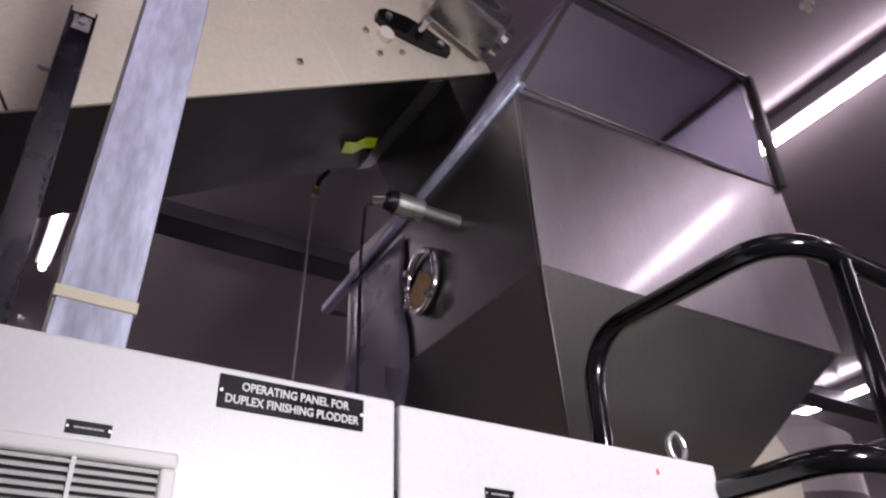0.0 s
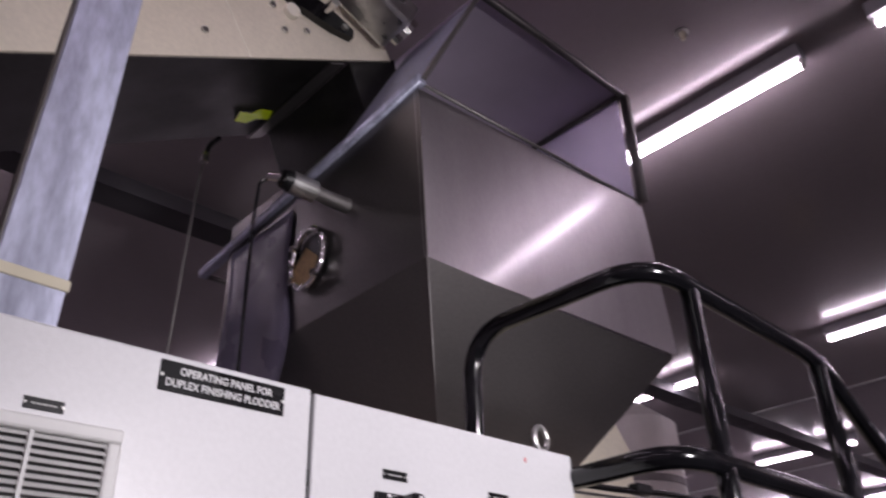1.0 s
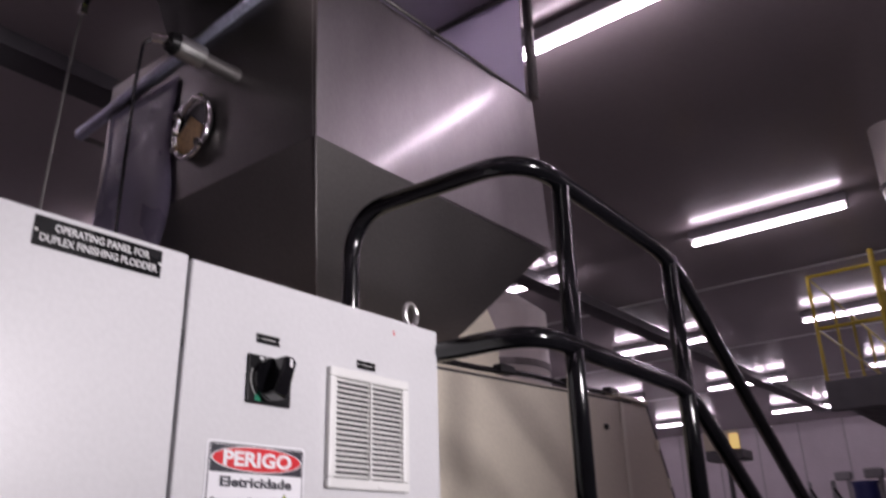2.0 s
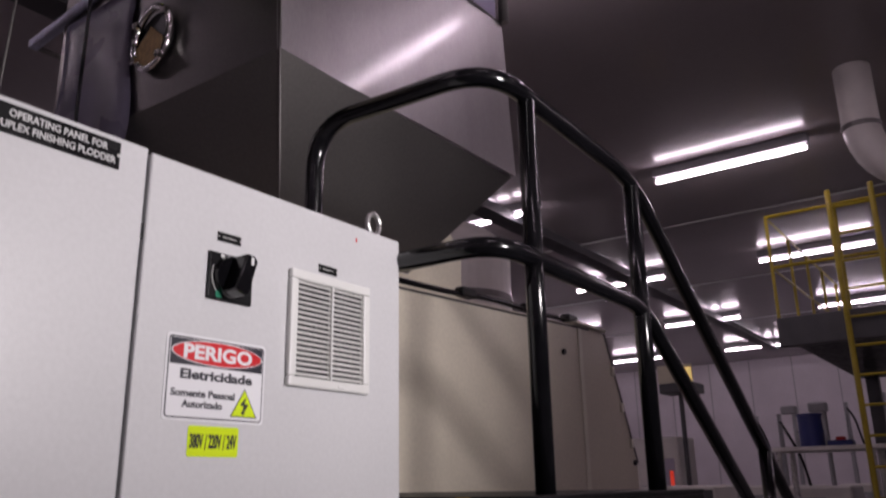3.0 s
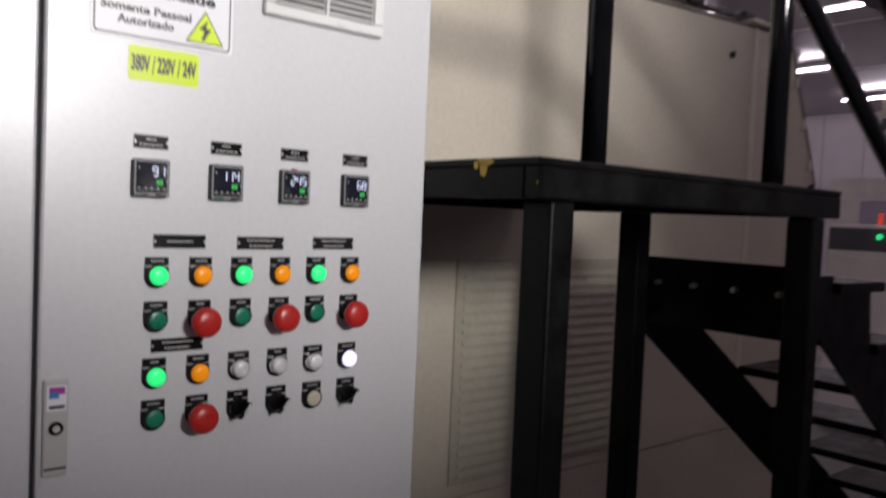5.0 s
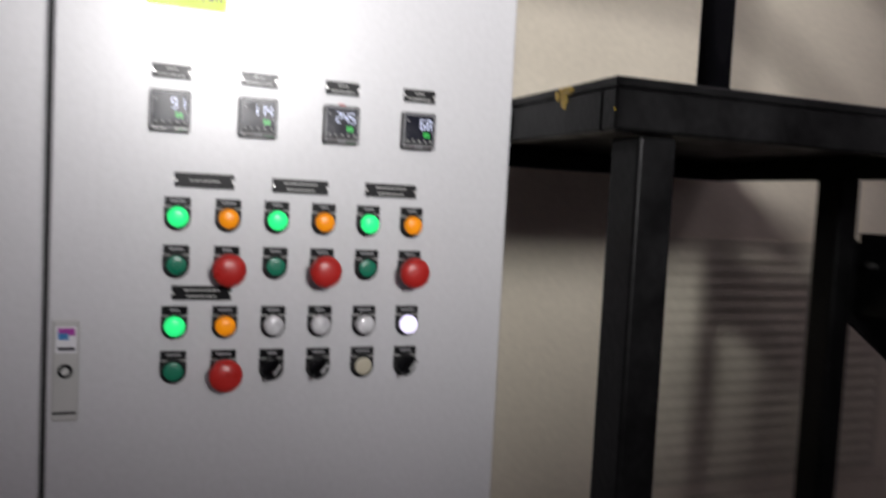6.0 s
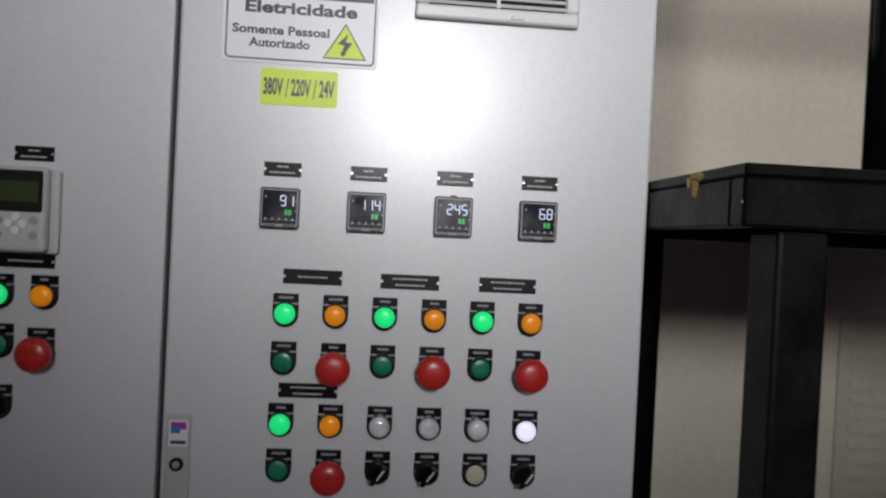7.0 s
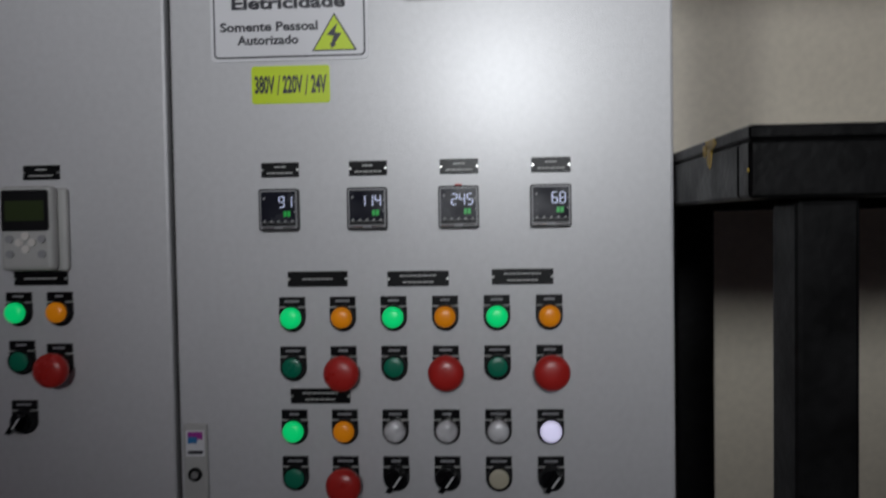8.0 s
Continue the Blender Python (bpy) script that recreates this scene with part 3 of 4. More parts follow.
def control(x, z, what):
    label = {"green_lamp": "lit bright green indicator lamp in a black holder", "amber": "amber indicator lamp in a black holder",
             "green": "unlit green flush push button in a black holder", "red": "red mushroom-head push button in a black holder",
             "clear": "clear unlit indicator lamp in a black holder", "white": "lit white indicator lamp in a black holder",
             "selector": "black selector switch with a white pointer", "ivory": "ivory flush push button in a black holder"}[what]
    name = {"green_lamp": "indicator_lamp", "amber": "indicator_lamp", "clear": "indicator_lamp", "white": "indicator_lamp", "selector": "selector_switch"}.get(what, "push_button")
    ob = thing(name, label, name.replace("_", " "), "panel controls", at=(x, 0, z))
    part("holder", prism(B(), d_plate(), "y", -0.004, 0.0), M_DARK, ob)
    tag = part("legend_plate", box(B(), -0.0155, 0.0155, -0.0042, 0.0, 0.0115, 0.0225), M_PLATE, ob, "engraved legend tag")
    u = 0.004 + 0.006 * random.random()
    part("engraved_bar", box(B(), -u, u, -0.0047, -0.0040, 0.0162, 0.0188), M_GREY, tag)
    part("legend_edge", box(B(), -0.0160, 0.0160, -0.0046, 0.0, 0.0095, 0.0108), M_VENT, ob)
    ring = M_CHROME if what == "clear" else M_DARK
    part("ring", cyl(B(), (0, -0.011, -0.002), (0, -0.003, -0.002), 0.0142, 0.0147, 26), ring, ob, smooth=False)
    if what == "red":
        bm = B()
        prof = [(0.0, 0.009), (-0.018, 0.009), (-0.021, 0.0205), (-0.026, 0.0213), (-0.031, 0.0200), (-0.034, 0.0150), (-0.0355, 0.0075), (-0.036, 0.0)]
        rings = []
        for yy, r in prof[:-1]:
            rings.append([bm.verts.new((r * math.cos(a) + 0.001, yy, -0.0065 + r * math.sin(a))) for a in (2 * math.pi * k / 28 for k in range(28))])
        for a, b in zip(rings, rings[1:]):
            for k in range(28):
                bm.faces.new((a[k], a[(k + 1) % 28], b[(k + 1) % 28], b[k]))
        bm.faces.new(rings[-1])
        bmesh.ops.recalc_face_normals(bm, faces=bm.faces)
        part("mushroom_head", bm, M_RED, ob, "red mushroom head", smooth=True)
    elif what == "selector":
        part("dial", cyl(B(), (0, -0.016, -0.002), (0, -0.010, -0.002), 0.0118, seg=24), M_BLACK, ob)
        grip = prism(B(), [(-0.0105, -0.0125), (-0.0045, -0.0140), (0.0110, 0.0065), (0.0050, 0.0100)], "y", -0.029, -0.014)
        part("grip", grip, M_BLACK, ob)
        part("pointer", prism(B(), [(-0.0015, -0.0058), (0.0000, -0.0070), (0.0088, 0.0052), (0.0072, 0.0064)], "y", -0.0296, -0.0286), M_WHITE, ob)
    else:
        mat = {"green_lamp": M_GREEN_LIT, "amber": M_AMBER_LIT, "green": M_GREEN_DARK, "clear": M_CLEAR, "white": M_WHITE_LIT, "ivory": M_IVORY}[what]
        bm = B()
        lamp_kind = what not in ("green", "ivory")
        prof = [(-0.010, 0.0128), (-0.014, 0.0125), (-0.0165, 0.0105), (-0.0175, 0.006), (-0.0178, 0.002)] if lamp_kind else [(-0.009, 0.0120), (-0.0115, 0.0118), (-0.0120, 0.0110), (-0.0120, 0.004)]
        rings = [[bm.verts.new((r * math.cos(a), yy, -0.002 + r * math.sin(a))) for a in (2 * math.pi * k / 26 for k in range(26))] for yy, r in prof]
        for a, b in zip(rings, rings[1:]):
            for k in range(26):
                bm.faces.new((a[k], a[(k + 1) % 26], b[(k + 1) % 26], b[k]))
        bm.faces.new(rings[-1])
        bmesh.ops.recalc_face_normals(bm, faces=bm.faces)
        part("lens" if lamp_kind else "cap", bm, mat, ob, smooth=True)
    return ob


COLS = (0.144, 0.2055, 0.267, 0.329, 0.3905, 0.4525)
ROWS = ((1.3925, ("green_lamp", "amber") * 3), (1.3325, ("green", "red") * 3),
        (1.2555, ("green_lamp", "amber", "clear", "clear", "clear", "white")), (1.1985, ("green", "red", "selector", "selector", "ivory", "selector")))
for z, kinds in ROWS:
    for x, what in zip(COLS, kinds):
        control(x, z, what)
for x, z, what in ((-0.197, 1.402, "green_lamp"), (-0.145, 1.402, "amber"), (-0.195, 1.342, "green"), (-0.147, 1.338, "red"), (-0.194, 1.268, "selector")):
    control(x, z, what)

# drive keypad on the other door
name_plate(-0.164, 1.571, 0.046, 0.0175, [0.3, 0.7])
name_plate(-0.169, 1.441, 0.068, 0.0165, [0.6])
kp = thing("drive_keypad", "grey inverter keypad with a dim green display", "keypad", at=(-0.1685, 0, 1.502))
part("cradle", box(B(), -0.032, 0.039, -0.010, 0, -0.052, 0.050, 0.004, 2), M_VENT, kp)
part("body", box(B(), -0.036, 0.030, -0.026, -0.009, -0.050, 0.052, 0.006, 3), M_VENT, kp)
part("face", box(B(), -0.032, 0.026, -0.0275, -0.0255, -0.002, 0.047, 0.002), M_DARK, kp)
part("display", box(B(), -0.027, 0.021, -0.0283, -0.0272, 0.010, 0.034), M_LCD, kp)
for u, v in ((-0.003, -0.008), (-0.003, -0.024), (-0.011, -0.016), (0.005, -0.016), (-0.023, -0.030), (0.017, -0.030), (-0.023, -0.012), (0.017, -0.012)):
    part("key", cyl(B(), (u, -0.0285, v), (u, -0.025, v), 0.0048, seg=16), M_GREY if abs(u) > 0.015 else M_PALE, kp)

# ---- stair platform with its railing ----
PZ, PY0, PY1, PX0, PX1 = 1.58, -0.265, 0.725, 0.6015, 1.588
plat = thing("stair_platform", "black steel service platform with stairs and tube railing", "platform", at=(0, 0, 0))
part("deck", box(B(), PX0, PX1, PY0, PY1, PZ - 0.012, PZ, 0.002), M_BLACK_WORN, plat)
bm = B()
for a in ((PX0, PX1, PY0, PY0 + 0.03), (PX0, PX1, PY1 - 0.03, PY1), (PX0, PX0 + 0.03, PY0 + 0.03, PY1 - 0.03), (PX1 - 0.03, PX1, PY0 + 0.03, PY1 - 0.03)):
    box(bm, a[0], a[1], a[2], a[3], PZ - 0.062, PZ - 0.0125, 0.003)
part("rim_frame", bm, M_BLACK_WORN, plat, "worn black edge channel")
for x, y in ((0.672, -0.222), (1.515, -0.222), (1.45, 0.19), (0.68, 0.25)):
    leg = part("leg", box(B(), x - 0.027, x + 0.027, y - 0.031, y + 0.031, 0.008, PZ - 0.0635, 0.005, 2), M_BLACK_WORN, plat)
    part("foot_plate", box(B(), x - 0.07, x + 0.07, y - 0.07, y + 0.07, 0.0, 0.008), M_BLACK_WORN, leg)
# chips of yellow paint on the rim
for k, (y, z, w, h) in enumerate(((-0.150, PZ - 0.006, 0.040, 0.010), (-0.145, PZ - 0.018, 0.018, 0.022), (-0.128, PZ - 0.011, 0.012, 0.012), (-0.2620, PZ - 0.038, 0.0016, 0.003))):
    part("paint_chip", prism(B(), [(y - w / 2, z), (y - w / 5, z - h / 2), (y + w / 3, z - h / 3), (y + w / 2, z + h / 2), (y - w / 4, z + h / 2)], "x", PX0 - 0.0006, PX0 + 0.001), M_YELLOW, plat, "chipped yellow paint")

R = 0.0215
SX0, RISE, RUN, SZ = 1.635, 0.158, 0.223, 1.357
SLOPE = -RISE / RUN
RX, RY = 0.613, -0.228                     # corner of the railing
EX = SX0 + 9 * RUN                       # foot of the stair
top_pts = [(RX, 0.27, PZ), (RX, 0.27, 2.445), (RX, RY, 2.435), (1.345, RY, 2.415), (3.25, RY, 2.415 + 1.905 * -0.675)]
part("top_rail", pipe(B(), rounded(top_pts, 0.12), R), M_BLACK, plat, "glossy black bent tube handrail")
mid_pts = [(RX, 0.27, 2.055), (RX, RY, 2.055), (1.35, RY, 2.05), (3.2, RY, 2.05 - 1.85 * 0.655)]
part("mid_rail", pipe(B(), rounded(mid_pts, 0.10), R), M_BLACK, plat, "glossy black bent tube knee rail")
part("post", cyl(B(), (0.766, RY, PZ), (0.766, RY, 2.418), R * 0.95, seg=18), M_BLACK, plat, smooth=True)
part("post", cyl(B(), (1.345, RY, PZ), (1.345, RY, 2.412), R * 1.05, seg=18), M_BLACK, plat, smooth=True)
part("post", cyl(B(), (2.40, RY, 1.02), (2.40, RY, 1.70), R * 1.05, seg=18), M_BLACK, plat, smooth=True)
part("post", cyl(B(), (3.22, RY, 0.46), (3.22, RY, 1.14), R * 1.05, seg=18), M_BLACK, plat, smooth=True)
out = [(SX0 - 0.10, SZ + 0.03)]
for k in range(9):
    x, z = SX0 + RUN * k, SZ - RISE * k
    out += [(x - 0.016, z + 0.03), (x - 0.016, z - 0.0125), (x + RUN - 0.03, z - 0.0125)]
out += [(EX + 0.02, 0.0), (EX - 0.30, 0.0), (SX0 - 0.10, SZ - 0.09)]
part("stringer", prism(B(), out, "y", PY0 + 0.02, PY0 + 0.032), M_BLACK_WORN, plat, "black saw-tooth stair stringer")
out = [(SX0 - 0.16, SZ + 0.09), (SX0 - 0.02, SZ + 0.0), (EX + 0.02, 0.0), (EX - 0.33, 0.0), (SX0 - 0.16, SZ - 0.085)]
part("stringer", prism(B(), out, "y", 0.24, 0.252), M_BLACK_WORN, plat, "black flat-bar stair stringer")
tread = mesh_of("tread", box(B(), 0.0, 0.245, PY0 + 0.006, 0.238, -0.012, 0.014, 0.003), M_BLACK_WORN)
for k in range(9):
    ob = new("tread", tread)
    ob.location = (SX0 + RUN * k, 0, SZ - RISE * k)
    ob.parent = plat
part("end_girder", box(B(), 1.575, 1.585, PY0 + 0.034, 0.238, 1.225, 1.402), M_BLACK_WORN, plat)
for y in (-0.145, -0.03, 0.085, 0.195):
    part("bolt", cyl(B(), (1.558, y, 1.335), (1.576, y, 1.335), 0.008, seg=6), M_ZINC, plat, "shiny bolt head")

# ---- cream machine housing behind the platform ----
FY = 0.75
mach = thing("plodder_machine", "large cream enamelled soap plodder housing", "machine", at=(0, 0, 0))
outline = [(0.30, 0.62), (3.62, 0.62), (3.60, 1.70), (3.28, 2.36), (3.10, 2.37), (1.30, 2.29), (1.16, 2.25), (1.06, 2.16), (0.30, 2.10)]
part("upper_housing", prism(B(), outline, "y", FY, FY + 1.3), M_CREAM, mach)
part("lower_housing", box(B(), 0.30, 3.60, FY + 0.004, FY + 1.3, 0.08, 0.614, 0.004), M_CREAM, mach)
part("base", box(B(), 0.34, 3.55, FY + 0.05, FY + 1.25, 0.0, 0.08), M_DARK, mach)
part("seam_strip", box(B(), 2.965, 3.005, FY - 0.008, FY, 0.70, 2.352, 0.003), M_CREAM_TRIM, mach, "pale sealed joint strip")
part("top_cap", box(B(), 2.93, 3.27, FY - 0.022, FY + 0.20, 2.366, 2.384, 0.004), M_CREAM_TRIM, mach, "folded pale cap on the corner")
part("end_edge", sheet(B(), [(3.61, FY - 0.004, 1.70), (3.29, FY - 0.004, 2.362), (3.285, FY + 0.03, 2.366), (3.605, FY + 0.03, 1.704)], 0.006), M_STEEL_DULL, mach, "dull metal edging on the slanted end")
for k in range(3):
    u = 0.25 + 0.28 * k
    part("latch", box(B(), 3.285 + 0.32 * u - 0.03, 3.285 + 0.32 * u, FY - 0.016, FY, 2.34 - 0.66 * u - 0.03, 2.34 - 0.66 * u + 0.02, 0.004), M_CREAM_TRIM, mach, "small pale cover latch")
part("edge_angle", sheet(B(), [(1.30, FY - 0.004, 2.285), (3.10, FY - 0.004, 2.365), (3.10, FY + 0.04, 2.378), (1.30, FY + 0.04, 2.298)], 0.01), M_STEEL_DULL, mach)
lv = part("louvre_panel", box(B(), 1.33, 2.30, FY - 0.008, FY, 0.66, 1.36, 0.002), M_LOUVRE, mach, "dusty beige louvred side panel")
slat = mesh_of("louvre", prism(B(), [(FY - 0.0125, 0.0), (FY - 0.0085, 0.020), (FY - 0.0085, 0.0)], "x", 1.36, 2.27), M_LOUVRE)
for k in range(19):
    s = new("louvre", slat)
    s.location = (0, 0, 0.68 + 0.0345 * k)
    s.parent = lv
for k, (x, z) in enumerate(((2.80, 2.21), (3.56, 1.70))):
    part("clip", cyl(B(), (x, FY - 0.012, z), (x, FY, z), 0.014, seg=10), M_DARK, mach)

inlet = part("inlet_housing", prism(B(), [(1.45, 2.30), (2.33, 2.30), (2.34, 2.62), (2.20, 2.80), (1.45, 2.80)], "y", 1.02, 1.80), M_CREAM, mach, "cream inlet housing under the hopper")
part("cable", pipe(B(), rounded([(1.32, FY + 0.02, 2.318), (1.9, FY + 0.03, 2.345), (2.2, FY + 0.025, 2.372), (2.6, FY + 0.03, 2.373), (2.98, FY + 0.02, 2.395)], 0.2), 0.012, 8), M_BLACK, mach, "dark cable along the top edge")
for x, z in ((2.02, 2.365), (2.55, 2.388), (2.96, 2.402)):
    part("terminal_box", box(B(), x - 0.05, x + 0.05, FY + 0.01, FY + 0.06, z - 0.02, z + 0.018, 0.006), M_DARK, mach)
tank = thing("storage_tank", "tall pale cylindrical storage tank behind the machine", "tank", at=(5.35, 3.1, 0))
part("shell", cyl(B(), (0, 0, 0.3), (0, 0, 3.75), 0.50, seg=40), M_PALE, tank, smooth=False)
part("dome", cyl(B(), (0, 0, 3.75), (0, 0, 3.95), 0.50, 0.25, 40), M_PALE, tank)
part("band", cyl(B(), (0, 0, 3.2), (0, 0, 3.26), 0.508, seg=40), M_STEEL_DULL, tank)
for a in range(3):
    u = a * 2.0944
    part("leg", cyl(B(), (0.4 * math.cos(u), 0.4 * math.sin(u), 0), (0.4 * math.cos(u), 0.4 * math.sin(u), 0.32), 0.05, seg=10), M_GREY, tank)
tank2 = thing("storage_tank", "brownish cylindrical tank with a bright seam", "tank", at=(6.9, 3.0, 0))
part("shell", cyl(B(), (0, 0, 0.0), (0, 0, 3.1), 0.42, seg=36), M_IVORY, tank2, smooth=False)
part("lid", cyl(B(), (0, 0, 3.1), (0, 0, 3.16), 0.44, seg=36), M_GREY, tank2)

# ---- stainless feed hopper ----
hop = thing("feed_hopper", "large brushed stainless feed hopper with tapered base and open hood", "hopper", at=(0, 0, 0))
HX0, HX1, HY0, HY1, HZ0, HZ1, HT = 0.86, 2.264, 0.685, 2.05, 2.93, 3.675, 4.37
T = 0.004
D = 0.62
LZ = HZ0 - 1.38 * D
# the front sheet leans back a little and is slightly uneven
bm = B()
rows = []
for v in np.linspace(0, 1, 15):
    row = []
    for u in np.linspace(0, 1, 25):
        x = HX0 + (HX1 - HX0) * u
        z = HZ0 + (HZ1 + 0.055 * u - HZ0) * v
        y = HY0 + 0.012 - 0.036 * u + 0.046 * v + 0.0035 * math.sin(5 * u + 2) * math.sin(4 * v + 1)
        row.append(bm.verts.new((x, y, z)))
    rows.append(row)
for a, b in zip(rows, rows[1:]):
    for k in range(24):
        bm.faces.new((a[k], a[k + 1], b[k + 1], b[k]))
bmesh.ops.recalc_face_normals(bm, faces=bm.faces)
bmesh.ops.solidify(bm, geom=bm.faces[:], thickness=T)
bmesh.ops.split_edges(bm, edges=[e for e in bm.edges if len(e.link_faces) == 2 and e.calc_face_angle() > 0.5])
part("front_wall", bm, M_STEEL, hop, "bright brushed front sheet", smooth=True)
# left sheet: the shade on this side is in its steel colour
part("side_wall", sheet(B(), [(HX0, HY1, HZ0), (HX0, HY0 + 0.003, HZ0), (HX0, HY0 + 0.025, HZ1), (HX0, HY1, HZ1)], T), M_STEEL_SHADED, hop, "stainless side sheet with its shade in the colour")
part("side_wall", sheet(B(), [(HX1, HY0 + 0.003, HZ0), (HX1, HY1, HZ0), (HX1, HY1, HZ1 + 0.05), (HX1, HY0 + 0.025, HZ1 + 0.05)], T), M_STEEL, hop)
part("back_wall", sheet(B(), [(HX1, HY1, HZ0), (HX0, HY1, HZ0), (HX0, HY1, HZ1), (HX1, HY1, HZ1)], T), M_STEEL, hop)
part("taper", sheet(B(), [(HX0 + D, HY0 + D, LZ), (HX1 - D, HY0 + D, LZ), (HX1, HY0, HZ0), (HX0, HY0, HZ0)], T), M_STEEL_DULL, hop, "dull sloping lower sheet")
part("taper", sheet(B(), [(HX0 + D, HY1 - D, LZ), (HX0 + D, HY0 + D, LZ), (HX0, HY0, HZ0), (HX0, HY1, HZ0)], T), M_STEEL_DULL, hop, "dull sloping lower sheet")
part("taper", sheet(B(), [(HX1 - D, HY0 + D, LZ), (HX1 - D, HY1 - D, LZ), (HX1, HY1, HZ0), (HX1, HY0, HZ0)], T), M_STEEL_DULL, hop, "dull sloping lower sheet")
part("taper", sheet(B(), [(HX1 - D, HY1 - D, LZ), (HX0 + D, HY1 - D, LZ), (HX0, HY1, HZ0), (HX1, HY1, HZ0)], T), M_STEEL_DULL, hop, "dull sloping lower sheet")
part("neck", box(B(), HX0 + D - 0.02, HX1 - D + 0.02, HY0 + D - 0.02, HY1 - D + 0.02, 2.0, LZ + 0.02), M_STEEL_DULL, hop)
part("corner_seam", pipe(B(), [(HX0, HY0 - 0.001, HZ0 + 0.005), (HX0, HY0 + 0.024, HZ1)], 0.0025, 8), M_STEEL_DULL, hop, "welded corner seam")
part("corner_seam", pipe(B(), [(HX0 + D, HY0 + D, LZ), (HX0, HY0, HZ0)], 0.0035, 8), M_STEEL_DULL, hop)
# hood frame over the front edge
part("hood_bar", pipe(B(), [(1.22, HY0, HT), (HX1, HY0, HT)], 0.02, 4), M_STEEL_DULL, hop, "grey hood frame bar")
part("hood_bar", pipe(B(), [(HX1 - 0.004, HY0, HZ1 + 0.05), (HX1 - 0.004, HY0, HT)], 0.026, 4), M_STEEL_DULL, hop)
part("hood_bar", pipe(B(), [(HX1 - 0.01, HY0, HT), (HX1 - 0.01, HY1, HT)], 0.026, 4), M_STEEL_DULL, hop)
part("sill", pipe(B(), [(HX0, HY0 + 0.022, HZ1), (HX1, HY0 + 0.022, HZ1 + 0.055)], 0.008, 6), M_STEEL_DULL, hop, "rolled upper lip")
part("hood_side", sheet(B(), [(HX0, HY0, HZ1), (HX0 + 0.36, HY0, HT), (HX0 + 0.36, HY0 + 0.5, HT), (HX0, HY0 + 0.5, HZ1)], T), M_ALU, hop, "pale slanted hood side")
part("hood_side", sheet(B(), [(HX1 - 0.03, HY0 + 0.03, HZ1 + 0.052), (HX1 - 0.03, HY0 + 0.03, HT - 0.02), (HX1 - 0.03, HY0 + 0.80, HT - 0.02), (HX1 - 0.03, HY0 + 0.80, HZ1 + 0.002)], T), M_FROST, hop, "frosted plastic hood side")
part("hood_roof", sheet(B(), [(HX0 + 0.36, HY0 + 0.02, HT + 0.024), (HX0 + 0.36, HY1 - 0.3, HT + 0.024), (HX1, HY1 - 0.3, HT + 0.024), (HX1, HY0 + 0.02, HT + 0.024)], T), M_MILKY, hop, "milky plastic sheet over the hood")
part("hood_jamb", sheet(B(), [(HX0 - 0.01, HY0 - 0.004, HZ1), (HX0 + 0.014, HY0 - 0.004, HZ1), (HX0 + 0.364, HY0 - 0.004, HT), (HX0 + 0.34, HY0 - 0.004, HT)], 0.01), M_STEEL_DULL, hop)
part("rim_bar", pipe(B(), [(HX0 - 0.005, HY0, HZ1), (HX0 - 0.005, 2.30, 3.52)], 0.027, 4), M_ALU, hop, "rim angle bar")
part("rim_bar", pipe(B(), [(HX0 - 0.005, 2.30, 3.52), (HX0 + 0.16, 2.30, 3.52)], 0.014, 4), M_STEEL_DULL, hop)
film = B()
grid = [[film.verts.new((HX0 - 0.012 - 0.012 * math.sin(9 * u) * v, 1.50 + 0.50 * u + 0.05 * math.sin(7 * v + 3 * u) * v, 3.50 - 0.80 * v)) for u in np.linspace(0, 1, 14)] for v in np.linspace(0, 1, 18)]
for a, b in zip(grid, grid[1:]):
    for k in range(13):
        film.faces.new((a[k], a[k + 1], b[k + 1], b[k]))
bmesh.ops.solidify(film, geom=film.faces[:], thickness=0.001)
part("film_curtain", film, M_FILM, hop, "loose shiny plastic film", smooth=True)

# level sensor on the side sheet
sen = thing("level_sensor", "stainless cylindrical level sensor with hanging black cable", "sensor", at=(0, 1.13, 3.34))
part("body", cyl(B(), (0.705, 0, 0), (0.60, 0, 0), 0.042, seg=24), M_ZINC, sen, smooth=False)
part("neck", cyl(B(), (0.835, 0, 0), (0.705, 0, 0), 0.028, seg=24), M_STEEL_DULL, sen)
part("flange", cyl(B(), (0.86, 0, 0), (0.835, 0, 0), 0.03, seg=24), M_STEEL_DULL, sen)
part("cap", cyl(B(), (0.60, 0, 0), (0.57, 0, 0), 0.043, 0.034, 24), M_DARK, sen)
part("gland", cyl(B(), (0.585, 0.02, 0.02), (0.54, 0.05, 0.02), 0.018, seg=12), M_CHROME, sen)
part("cable", pipe(B(), rounded([(0.55, 0.05, 0.02), (0.52, 0.07, 0.0), (0.52, 0.09, -0.15), (0.53, 0.11, -0.9), (0.6, 0.2, -1.3)], 0.1), 0.006, 8), M_BLACK, sen, "hanging black cable")
# round sight port
sp = thing("sight_port", "round polished sight port with tan soap pellets behind", "sight glass", at=(HX0, 1.35, 3.20))
bm = B()
pipe(bm, [(-0.025, 0.105 * math.cos(a), 0.125 * math.sin(a)) for a in np.linspace(0, 2 * math.pi, 37)], 0.014, 10)
part("ring", bm, M_CHROME, sp, "polished round ring")
part("pane", cyl(B(), (-0.012, 0, 0), (-0.004, 0, 0), 0.105, seg=32), M_PLATE, sp)
heap = [(0.075 * math.cos(a) + 0.02, -0.03 + 0.075 * math.sin(a)) for a in np.linspace(math.pi * 0.9, math.pi * 2.1, 16)] + [(0.05, 0.03), (0.02, 0.055), (-0.02, 0.02)]
